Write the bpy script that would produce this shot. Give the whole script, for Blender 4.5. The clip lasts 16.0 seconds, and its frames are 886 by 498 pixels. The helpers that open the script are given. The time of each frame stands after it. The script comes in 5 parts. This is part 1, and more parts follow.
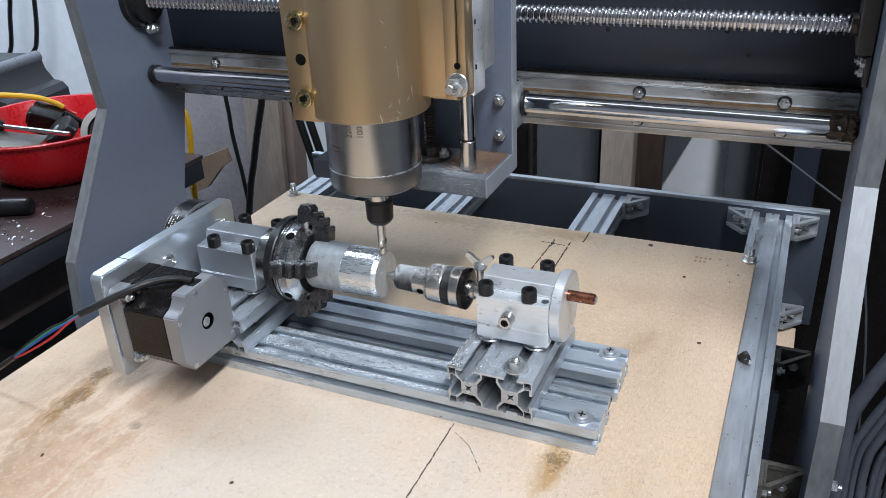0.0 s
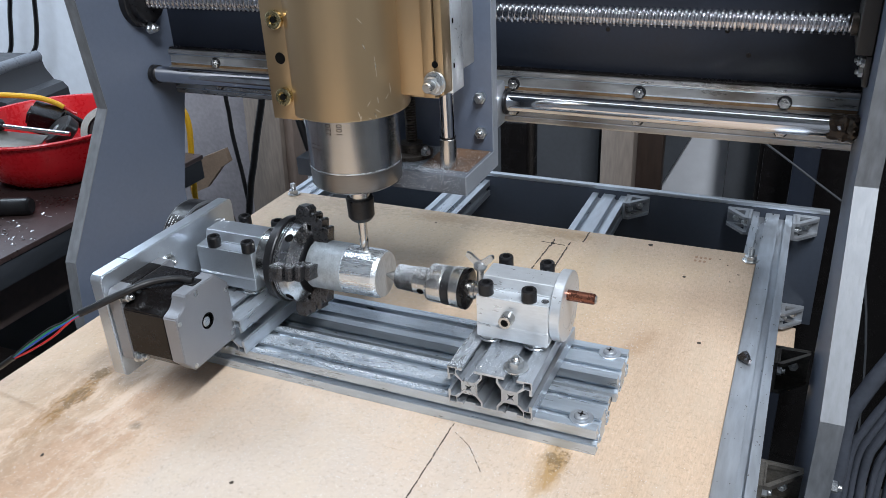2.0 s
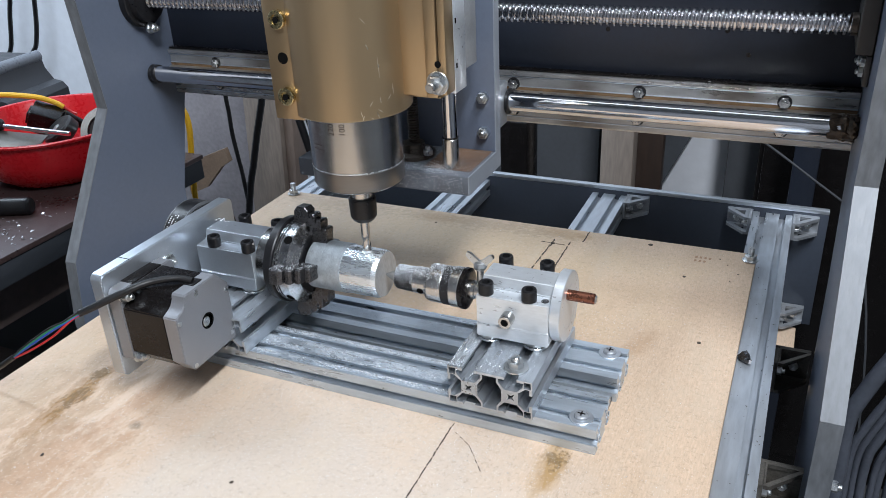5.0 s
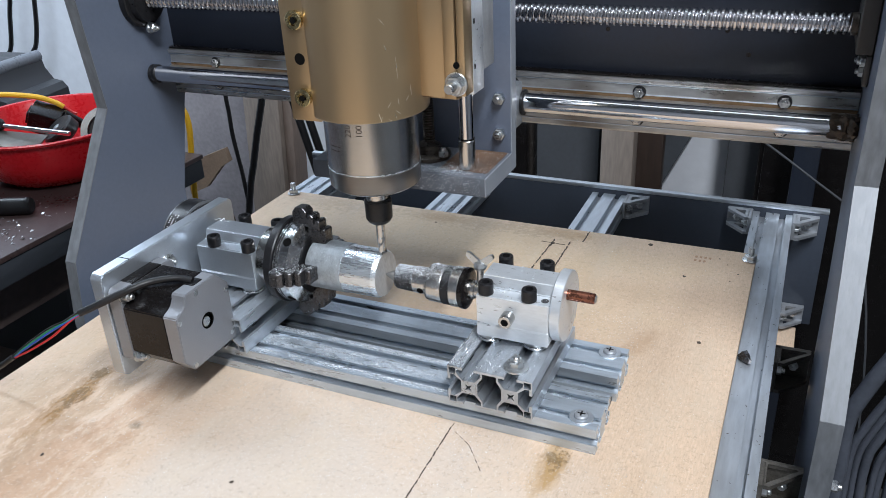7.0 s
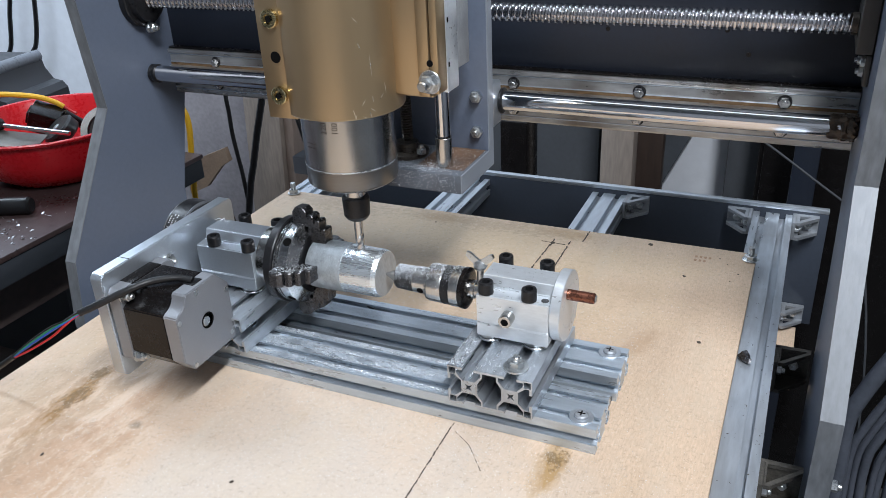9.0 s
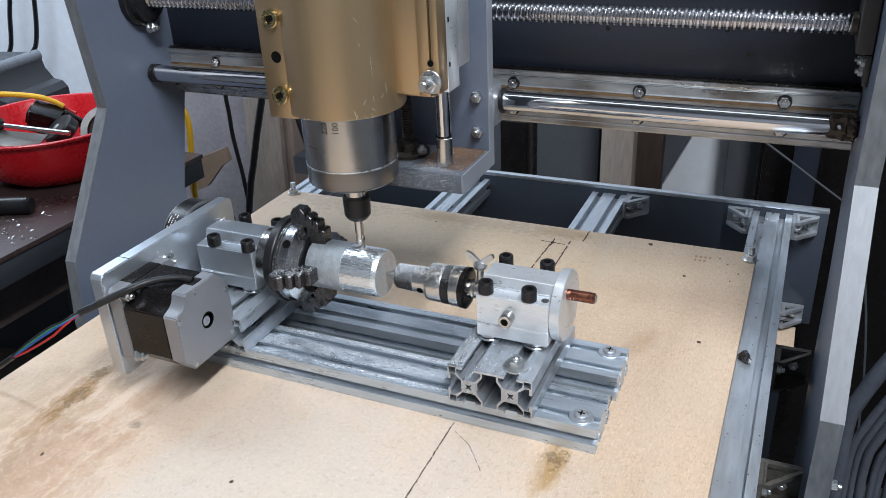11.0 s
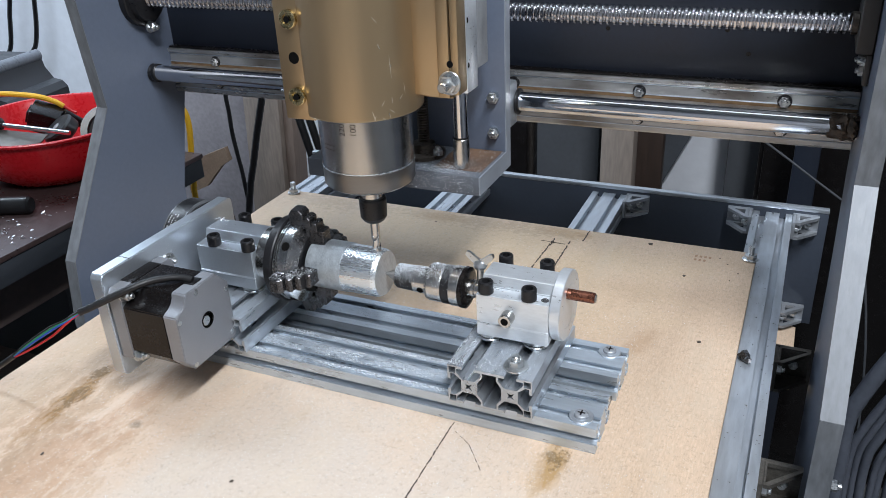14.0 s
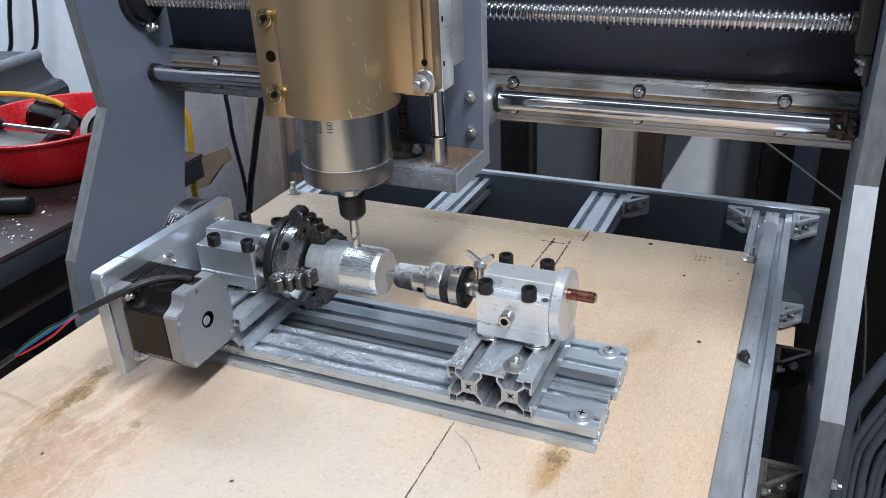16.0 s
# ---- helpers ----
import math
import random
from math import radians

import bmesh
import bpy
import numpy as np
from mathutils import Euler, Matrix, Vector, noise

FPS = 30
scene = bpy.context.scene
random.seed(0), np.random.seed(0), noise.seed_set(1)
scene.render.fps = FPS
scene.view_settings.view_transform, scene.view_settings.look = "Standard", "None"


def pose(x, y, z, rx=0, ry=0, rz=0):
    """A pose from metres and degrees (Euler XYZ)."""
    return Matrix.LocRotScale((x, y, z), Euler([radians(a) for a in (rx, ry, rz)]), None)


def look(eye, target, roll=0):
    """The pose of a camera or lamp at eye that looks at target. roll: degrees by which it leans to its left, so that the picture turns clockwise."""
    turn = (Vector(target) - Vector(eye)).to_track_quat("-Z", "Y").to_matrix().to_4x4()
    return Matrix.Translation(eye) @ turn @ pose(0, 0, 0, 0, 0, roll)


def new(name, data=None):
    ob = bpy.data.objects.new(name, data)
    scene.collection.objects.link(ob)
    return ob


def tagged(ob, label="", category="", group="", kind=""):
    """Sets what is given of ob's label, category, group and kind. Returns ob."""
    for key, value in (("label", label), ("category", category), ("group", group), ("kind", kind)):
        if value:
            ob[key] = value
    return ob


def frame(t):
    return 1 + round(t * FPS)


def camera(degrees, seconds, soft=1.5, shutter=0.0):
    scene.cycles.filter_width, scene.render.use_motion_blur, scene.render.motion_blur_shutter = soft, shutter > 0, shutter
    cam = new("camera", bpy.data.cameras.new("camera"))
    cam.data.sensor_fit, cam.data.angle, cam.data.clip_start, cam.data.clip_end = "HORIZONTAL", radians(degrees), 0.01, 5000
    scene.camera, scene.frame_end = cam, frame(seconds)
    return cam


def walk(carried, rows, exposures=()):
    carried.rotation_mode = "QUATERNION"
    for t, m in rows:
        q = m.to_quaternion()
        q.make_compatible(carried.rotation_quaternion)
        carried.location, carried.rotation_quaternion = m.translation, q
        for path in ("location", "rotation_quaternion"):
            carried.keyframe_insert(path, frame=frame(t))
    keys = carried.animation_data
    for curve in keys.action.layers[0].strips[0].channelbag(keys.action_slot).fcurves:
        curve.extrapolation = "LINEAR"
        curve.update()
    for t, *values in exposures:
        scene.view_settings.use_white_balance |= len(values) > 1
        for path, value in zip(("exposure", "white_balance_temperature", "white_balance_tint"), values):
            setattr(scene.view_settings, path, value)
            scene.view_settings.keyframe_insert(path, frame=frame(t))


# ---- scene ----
cam = camera(57.24, 16.0, soft=0.7)
EYE = Vector((0.09066, -0.41589, 0.365))
AIM = EYE + Vector((-0.37732, 0.81122, -0.44671))
walk(cam, [(0.0, look(EYE, AIM, -2.86)), (4.0, look(EYE, AIM + Vector((0, 0, -0.0003)), -2.86)),
           (9.0, look(EYE, AIM + Vector((0, 0, -0.0010)), -2.86)), (16.0, look(EYE, AIM + Vector((0, 0, -0.0019)), -2.86))],
     exposures=[(0.0, 0.0), (16.0, 0.0)])

# ---- light ----
world = bpy.data.worlds.new("world")
scene.world = world
world.use_nodes = True
world.node_tree.nodes["Background"].inputs[0].default_value = (0.75, 0.85, 1.0, 1)
world.node_tree.nodes["Background"].inputs[1].default_value = 0.02


def area_lamp(name, eye, target, sx, sy, watts, colour):
    lamp = bpy.data.lights.new(name, "AREA")
    lamp.shape, lamp.size, lamp.size_y, lamp.energy, lamp.color = "RECTANGLE", sx, sy, watts, colour
    ob = new(name, lamp)
    ob.matrix_world = look(eye, target)
    return ob


area_lamp("ceiling_tube", (0.53, -0.75, 1.55), (0.25, -0.75, 0), 1.3, 0.13, 57.5, (0.885, 0.93, 1.0))
# Unseen fill lamp added to brighten the back wall.
area_lamp("wall_fill_lamp", (-1.7, 0.45, 1.6), (-1.65, 1.2, 0.55), 1.2, 0.45, 40, (0.72, 0.85, 1.0))
area_lamp("ceiling_tube_over_machine", (-0.15, 0.02, 1.6), (-0.15, 0.03, 0), 1.3, 0.32, 2.5, (0.885, 0.93, 1.0))


# ---- materials ----
def mat(name, colour, rough=0.5, metal=0.0, var=0.15, scale=40.0, fine=400.0, bump=0.1, tint=None, stain=0.0,
        stain_colour=(0.05, 0.04, 0.03), stretch=(1, 1, 1), depth=0.0004, coat=0.0, rvar=0.12, spec=0.5):
    m = bpy.data.materials.new(name)
    m.use_nodes = True
    nt = m.node_tree
    n, l = nt.nodes, nt.links
    b = n["Principled BSDF"]
    b.inputs["Metallic"].default_value = metal
    b.inputs["Coat Weight"].default_value = coat
    b.inputs["Specular IOR Level"].default_value = spec
    tc = n.new("ShaderNodeTexCoord")
    mp = n.new("ShaderNodeMapping")
    mp.inputs["Scale"].default_value = stretch
    l.new(tc.outputs["Object"], mp.inputs["Vector"])
    big = n.new("ShaderNodeTexNoise")
    big.inputs["Scale"].default_value, big.inputs["Detail"].default_value = scale, 4
    small = n.new("ShaderNodeTexNoise")
    small.inputs["Scale"].default_value, small.inputs["Detail"].default_value = fine, 3
    for t in (big, small):
        l.new(mp.outputs[0], t.inputs["Vector"])
    add = n.new("ShaderNodeMath")
    add.operation = "ADD"
    l.new(big.outputs["Fac"], add.inputs[0])
    l.new(small.outputs["Fac"], add.inputs[1])
    r = n.new("ShaderNodeMapRange")
    r.inputs["From Min"].default_value, r.inputs["From Max"].default_value = 0.65, 1.35
    l.new(add.outputs[0], r.inputs["Value"])
    mix = n.new("ShaderNodeMix")
    mix.data_type = "RGBA"
    lo = [c * (1 - var) for c in colour]
    hi = [min(1, c * (1 + var)) for c in (tint or colour)]
    mix.inputs["A"].default_value, mix.inputs["B"].default_value = (*lo, 1), (*hi, 1)
    l.new(r.outputs[0], mix.inputs["Factor"])
    out = mix.outputs["Result"]
    if stain:
        sn = n.new("ShaderNodeTexNoise")
        sn.inputs["Scale"].default_value, sn.inputs["Detail"].default_value = scale * 0.45, 6
        l.new(tc.outputs["Object"], sn.inputs["Vector"])
        sr = n.new("ShaderNodeMapRange")
        sr.inputs["From Min"].default_value, sr.inputs["From Max"].default_value = 0.52, 0.72
        sr.inputs["To Max"].default_value = stain
        l.new(sn.outputs["Fac"], sr.inputs["Value"])
        m2 = n.new("ShaderNodeMix")
        m2.data_type = "RGBA"
        l.new(sr.outputs[0], m2.inputs["Factor"])
        l.new(out, m2.inputs["A"])
        m2.inputs["B"].default_value = (*stain_colour, 1)
        out = m2.outputs["Result"]
    l.new(out, b.inputs["Base Color"])
    rr = n.new("ShaderNodeMapRange")
    rr.inputs["From Min"].default_value, rr.inputs["From Max"].default_value = 0.7, 1.3
    rr.inputs["To Min"].default_value, rr.inputs["To Max"].default_value = max(0.03, rough - rvar), min(1, rough + rvar)
    l.new(add.outputs[0], rr.inputs["Value"])
    l.new(rr.outputs[0], b.inputs["Roughness"])
    bp = n.new("ShaderNodeBump")
    bp.inputs["Strength"].default_value, bp.inputs["Distance"].default_value = bump, depth
    l.new(small.outputs["Fac"], bp.inputs["Height"])
    l.new(bp.outputs[0], b.inputs["Normal"])
    return m


ALU = mat("anodised_aluminium", (0.54, 0.61, 0.68), 0.33, 0.72, 0.14, 30, 300, 0.15, stretch=(0.15, 1, 1), stain=0.3, stain_colour=(0.30, 0.33, 0.36))
ALU_Y = mat("anodised_aluminium_along", (0.525, 0.57, 0.62), 0.36, 0.76, 0.18, 30, 300, 0.2, stretch=(1, 0.15, 1), stain=0.4, stain_colour=(0.2, 0.19, 0.18))
MILLED = mat("milled_aluminium", (0.595, 0.645, 0.70), 0.36, 0.85, 0.05, 40, 500, 0.12, rvar=0.07)
# Paler copy of MILLED; carries the tailstock's brighter look in its colour.
MILLED_PALE = mat("pale_milled_aluminium", (0.74, 0.785, 0.825), 0.34, 0.66, 0.07, 40, 500, 0.1, rvar=0.08, stretch=(0.3, 1, 1))
CUT = mat("sawn_aluminium", (0.185, 0.197, 0.212), 0.5, 0.3, 0.28, 45, 300, 0.3, stretch=(1, 0.3, 0.3), stain=0.4, stain_colour=(0.14, 0.15, 0.16))
BRIGHT = mat("fresh_cut_aluminium", (0.77, 0.82, 0.86), 0.28, 0.88, 0.16, 160, 1200, 0.3, stretch=(0.12, 1, 1))
FACED = mat("faced_aluminium", (0.46, 0.475, 0.485), 0.46, 0.6, 0.25, 120, 900, 0.4, stretch=(1, 1, 0.25))
STOCK = mat("dull_aluminium_bar", (0.385, 0.42, 0.445), 0.5, 0.5, 0.28, 220, 1300, 0.4, stretch=(1, 0.6, 0.6))
STEEL = mat("ground_steel", (0.58, 0.57, 0.55), 0.24, 1.0, 0.05, 25, 500, 0.05, rvar=0.03)
CHROME = mat("hard_chromed_rod", (0.66, 0.67, 0.70), 0.10, 1.0, 0.03, 20, 300, 0.0, rvar=0.01)
SCREWSTEEL = mat("ball_screw_steel", (0.56, 0.565, 0.59), 0.17, 1.0, 0.06, 60, 500, 0.02, rvar=0.03)
ZINC = mat("zinc_plated_steel", (0.58, 0.60, 0.61), 0.34, 1.0, 0.08, 200, 900, 0.1)
YZINC = mat("yellow_zinc_steel", (0.50, 0.41, 0.22), 0.25, 1.0, 0.2, 200, 900, 0.1)
BLACKOX = mat("black_oxide_steel", (0.018, 0.018, 0.02), 0.38, 0.4, 0.3, 200, 900, 0.15)
JAW = mat("dark_hardened_steel", (0.085, 0.085, 0.09), 0.3, 0.8, 0.4, 150, 900, 0.25)
GOLD = mat("gold_anodised_aluminium", (0.43, 0.318, 0.19), 0.33, 0.8, 0.02, 18, 250, 0.02, rvar=0.02, stretch=(1, 1, 0.15), stain=0.06, stain_colour=(0.35, 0.27, 0.16))
PAINT = mat("blue_grey_enamel", (0.110, 0.133, 0.180), 0.36, 0.0, 0.06, 9, 260, 0.0, stain=0.22, stain_colour=(0.080, 0.094, 0.12), rvar=0.03)
PAINT_BED = mat("slate_enamel", (0.040, 0.050, 0.069), 0.42, 0.0, 0.12, 14, 260, 0.15, stain=0.2, stain_colour=(0.02, 0.022, 0.03))
PAINT_DK = mat("dark_grey_enamel", (0.0145, 0.019, 0.030), 0.42, 0.0, 0.2, 14, 260, 0.2, stain=0.35, stain_colour=(0.012, 0.013, 0.016), spec=0.4)
RAIL = mat("rail_support_aluminium", (0.46, 0.46, 0.455), 0.34, 0.8, 0.2, 30, 300, 0.2, stretch=(0.2, 1, 1), stain=0.7, stain_colour=(0.11, 0.075, 0.045))
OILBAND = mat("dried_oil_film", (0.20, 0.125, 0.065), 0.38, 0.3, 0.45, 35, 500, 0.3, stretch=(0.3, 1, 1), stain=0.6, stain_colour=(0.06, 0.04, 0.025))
BLACK = mat("black_lacquer", (0.007, 0.006, 0.006), 0.25, 0.0, 0.2, 60, 600, 0.02, spec=0.3, rvar=0.05)
RUBBER = mat("black_rubber", (0.008, 0.008, 0.009), 0.4, 0.0, 0.3, 60, 600, 0.2, spec=0.4)
COPPER = mat("copper_rod", (0.24, 0.095, 0.06), 0.3, 0.85, 0.15, 120, 700, 0.1)
RED = mat("red_plastic", (0.52, 0.010, 0.016), 0.27, 0.0, 0.1, 14, 200, 0.1)
YELLOW = mat("yellow_cable_sheath", (0.75, 0.42, 0.02), 0.5, 0.0, 0.1, 30, 300, 0.1)
BLUEW = mat("blue_wire", (0.02, 0.08, 0.5), 0.45)
REDW = mat("red_wire", (0.5, 0.02, 0.02), 0.45)
GREENW = mat("green_wire", (0.02, 0.25, 0.12), 0.45)
WALL = mat("limewashed_wall", (0.72, 0.745, 0.79), 0.85, 0.0, 0.06, 5, 40, 0.35, stain=0.3, stain_colour=(0.56, 0.58, 0.61), depth=0.002)
DARKWOOD = mat("dark_bench_wood", (0.055, 0.04, 0.036), 0.6, 0.0, 0.4, 12, 120, 0.4, stretch=(0.2, 1, 1))
POSTWOOD = mat("timber_post", (0.24, 0.20, 0.17), 0.75, 0.0, 0.25, 20, 200, 0.4, stretch=(1, 1, 0.15))
BROWNWOOD = mat("brown_timber", (0.032, 0.018, 0.012), 0.65, 0.0, 0.3, 20, 200, 0.4, stretch=(1, 1, 0.15))
CONCRETE = mat("dark_concrete_floor", (0.10, 0.10, 0.10), 0.8, 0.0, 0.3, 6, 90, 0.5)
CHIP = mat("aluminium_chip", (0.75, 0.79, 0.83), 0.3, 0.45, 0.1, 200, 900, 0.1)
# Grey set to tune bounce light; only on walls and ceiling out of view.
DIMWALL = mat("grey_workshop_plaster", (0.32, 0.33, 0.345), 0.85, 0.0, 0.15, 5, 60, 0.4, depth=0.004)
# Near-black for flat discs that paint the dark inside holes.
HOLE = mat("dark_bore", (0.006, 0.006, 0.006), 0.95, 0.0, 0.1)
HOLE.node_tree.nodes["Principled BSDF"].inputs["Specular IOR Level"].default_value = 0.05
CASTGREY = mat("cast_grey_aluminium", (0.31, 0.33, 0.355), 0.45, 0.5, 0.2, 60, 500, 0.3, stain=0.3, stain_colour=(0.08, 0.085, 0.09))
CASTDK = mat("oily_cast_metal", (0.13, 0.12, 0.105), 0.4, 0.6, 0.4, 120, 700, 0.5, stain=0.5, stain_colour=(0.03, 0.025, 0.02))
DUSTY_SHADE = mat("grey_dust_and_shade", (0.055, 0.06, 0.068), 0.7, 0.0, 0.2, 10, 120, 0.4)


def board_material():
    m = mat("mdf_board", (0.53, 0.39, 0.275), 0.62, 0.0, 0.12, 22, 900, 0.1, stretch=(1, 0.16, 1), tint=(0.60, 0.45, 0.325), stain=0.4, stain_colour=(0.44, 0.315, 0.20), rvar=0.08)
    nt = m.node_tree
    n, l = nt.nodes, nt.links
    b = n["Principled BSDF"]
    old = b.inputs["Base Color"].links[0].from_socket
    tc = n.new("ShaderNodeTexCoord")

    def patch(cx, cy, rx, ry, turn, colour, amount, rag, prev, gain=1.3, along=1.0):
        mp = n.new("ShaderNodeMapping")
        mp.vector_type = "TEXTURE"
        mp.inputs["Location"].default_value = (cx + 0.19, cy + 0.19, 0)
        mp.inputs["Rotation"].default_value = (0, 0, radians(turn))
        mp.inputs["Scale"].default_value = (rx, ry, 1)
        l.new(tc.outputs["Object"], mp.inputs["Vector"])
        ln = n.new("ShaderNodeVectorMath")
        ln.operation = "LENGTH"
        l.new(mp.outputs[0], ln.inputs[0])
        nz = n.new("ShaderNodeTexNoise")
        nz.inputs["Scale"].default_value, nz.inputs["Detail"].default_value = rag, 7
        nz.inputs["Roughness"].default_value = 0.62
        sq = n.new("ShaderNodeMapping")
        sq.inputs["Scale"].default_value = (1, along, 1)
        l.new(tc.outputs["Object"], sq.inputs["Vector"])
        l.new(sq.outputs[0], nz.inputs["Vector"])
        ad = n.new("ShaderNodeMath")
        ad.operation = "MULTIPLY_ADD"
        ad.inputs[1].default_value, ad.inputs[2].default_value = gain, -gain / 2
        l.new(nz.outputs["Fac"], ad.inputs[0])
        sm = n.new("ShaderNodeMath")
        l.new(ad.outputs[0], sm.inputs[0])
        l.new(ln.outputs["Value"], sm.inputs[1])
        rg = n.new("ShaderNodeMapRange")
        rg.inputs["From Min"].default_value, rg.inputs["From Max"].default_value = 1.15, 0.45
        rg.inputs["To Min"].default_value, rg.inputs["To Max"].default_value = 0.0, amount
        l.new(sm.outputs[0], rg.inputs["Value"])
        mx = n.new("ShaderNodeMix")
        mx.data_type = "RGBA"
        l.new(rg.outputs[0], mx.inputs["Factor"])
        l.new(prev, mx.inputs["A"])
        mx.inputs["B"].default_value = (*colour, 1)
        return mx.outputs["Result"]

    c = old
    # pale aluminium dust before the jig, oil stains, dark scuffs
    c = patch(-0.17, -0.13, 0.22, 0.17, 0, (0.53, 0.45, 0.378), 0.9, 22, c)
    c = patch(-0.36, -0.12, 0.10, 0.16, 0, (0.57, 0.40, 0.275), 0.6, 30, c, 2.2, 0.25)
    c = patch(-0.365, -0.13, 0.012, 0.14, -2, (0.40, 0.27, 0.165), 0.75, 120, c, 4.0, 0.4)
    c = patch(-0.335, -0.11, 0.010, 0.12, -3, (0.48, 0.31, 0.20), 0.7, 120, c, 4.0, 0.4)
    c = patch(-0.312, -0.13, 0.007, 0.10, -4, (0.44, 0.29, 0.185), 0.6, 130, c, 4.0, 0.4)
    c = patch(-0.348, -0.165, 0.022, 0.06, -3, (0.40, 0.25, 0.15), 0.75, 100, c, 4.0, 0.5)
    c = patch(-0.410, -0.12, 0.010, 0.10, -3, (0.46, 0.325, 0.21), 0.7, 110, c, 3.5, 0.4)
    c = patch(-0.43, -0.06, 0.014, 0.14, -3, (0.50, 0.37, 0.25), 0.6, 60, c, 2.4, 0.2)
    c = patch(-0.345, -0.08, 0.005, 0.11, -3, (0.62, 0.49, 0.375), 0.5, 70, c, 3.0, 0.25)
    c = patch(-0.384, -0.082, 0.011, 0.052, 1, (0.28, 0.145, 0.037), 0.95, 120, c, 2.4, 0.6)
    c = patch(-0.383, -0.077, 0.007, 0.017, 1, (0.15, 0.08, 0.02), 0.8, 300, c, 5.5, 0.7)
    c = patch(-0.388, -0.042, 0.006, 0.010, 1, (0.16, 0.09, 0.025), 0.8, 280, c, 5.0, 0.8)
    c = patch(-0.315, -0.084, 0.006, 0.005, 0, (0.20, 0.15, 0.10), 0.75, 160, c, 2.0)
    c = patch(-0.347, -0.16, 0.004, 0.004, 0, (0.16, 0.10, 0.06), 0.85, 260, c, 2.6)
    c = patch(-0.023, -0.02, 0.010, 0.030, -3, (0.36, 0.215, 0.075), 0.85, 80, c, 2.0, 0.35)
    c = patch(-0.023, -0.012, 0.008, 0.010, 0, (0.15, 0.09, 0.03), 0.8, 260, c, 5.0, 0.7)
    c = patch(-0.22, 0.24, 0.24, 0.12, 0, (0.56, 0.425, 0.27), 0.6, 25, c, 1.6)
    c = patch(-0.11, 0.318, 0.03, 0.012, 0, (0.42, 0.27, 0.14), 0.7, 60, c)
    c = patch(-0.385, 0.315, 0.07, 0.018, -2, (0.22, 0.15, 0.09), 0.25, 110, c, 6.0, 1.6)
    c = patch(-0.20, 0.316, 0.10, 0.014, -2, (0.25, 0.165, 0.10), 0.3, 130, c, 5.0, 1.6)
    c = patch(-0.15, 0.18, 0.12, 0.08, 0, (0.36, 0.25, 0.15), 0.12, 120, c, 6.5, 1.0)
    c = patch(-0.25, 0.315, 0.035, 0.012, 0, (0.40, 0.26, 0.14), 0.6, 60, c)
    c = patch(0.0, 0.14, 0.012, 0.03, -20, (0.33, 0.20, 0.10), 0.4, 80, c)

    for cx, cy, rx, ry, tone, amount in ((-0.350, -0.150, 0.026, 0.055, (0.43, 0.275, 0.17), 0.8), (-0.395, -0.150, 0.014, 0.070, (0.45, 0.30, 0.19), 0.7), (-0.372, -0.175, 0.010, 0.060, (0.36, 0.235, 0.14), 0.7),
                                         (-0.325, -0.150, 0.012, 0.055, (0.46, 0.30, 0.19), 0.7), (-0.300, -0.175, 0.010, 0.050, (0.47, 0.33, 0.22), 0.6), (-0.415, -0.085, 0.012, 0.050, (0.44, 0.31, 0.20), 0.6)):
        c = patch(cx, cy, rx, ry, -3, tone, amount, 150, c, 6.5, 0.45)

    def grain(prev, scale, lo, hi, colour, amount, stretch):
        mp = n.new("ShaderNodeMapping")
        mp.inputs["Scale"].default_value = stretch
        l.new(tc.outputs["Object"], mp.inputs["Vector"])
        nz = n.new("ShaderNodeTexNoise")
        nz.inputs["Scale"].default_value, nz.inputs["Detail"].default_value = scale, 5
        nz.inputs["Roughness"].default_value = 0.7
        l.new(mp.outputs[0], nz.inputs["Vector"])
        rg = n.new("ShaderNodeMapRange")
        rg.inputs["From Min"].default_value, rg.inputs["From Max"].default_value, rg.inputs["To Max"].default_value = lo, hi, amount
        l.new(nz.outputs["Fac"], rg.inputs["Value"])
        mx = n.new("ShaderNodeMix")
        mx.data_type = "RGBA"
        l.new(rg.outputs[0], mx.inputs["Factor"])
        l.new(prev, mx.inputs["A"])
        mx.inputs["B"].default_value = (*colour, 1)
        return mx.outputs["Result"]

    c = grain(c, 380, 0.53, 0.70, (0.24, 0.175, 0.12), 0.42, (1, 1, 1))
    c = grain(c, 330, 0.56, 0.70, (0.70, 0.62, 0.51), 0.5, (1, 1, 1))
    c = grain(c, 60, 0.55, 0.75, (0.36, 0.25, 0.15), 0.22, (1, 0.3, 1))
    c = grain(c, 26, 0.50, 0.72, (0.58, 0.48, 0.37), 0.5, (1, 0.35, 1))
    c = grain(c, 210, 0.69, 0.74, (0.16, 0.115, 0.075), 0.7, (1, 1, 1))
    l.new(c, b.inputs["Base Color"])
    return m


BOARD = board_material()

# ---- building helpers ----
ORIGIN = {}


def thing(name, at, label, category, group="", kind=""):
    ob = new(name)
    ob.empty_display_size = 0.02
    ob.location = at
    ORIGIN[ob.name] = Vector(at)
    return tagged(ob, label, category, group, kind)


def finish(name, bm, material, shift, angle=27):
    me = bpy.data.meshes.new(name)
    if shift.length:
        bmesh.ops.translate(bm, verts=bm.verts, vec=-shift)
    bmesh.ops.recalc_face_normals(bm, faces=bm.faces)
    bm.to_mesh(me)
    bm.free()
    me.shade_smooth()
    me.set_sharp_from_angle(angle=radians(angle))
    me.materials.append(material)
    return me


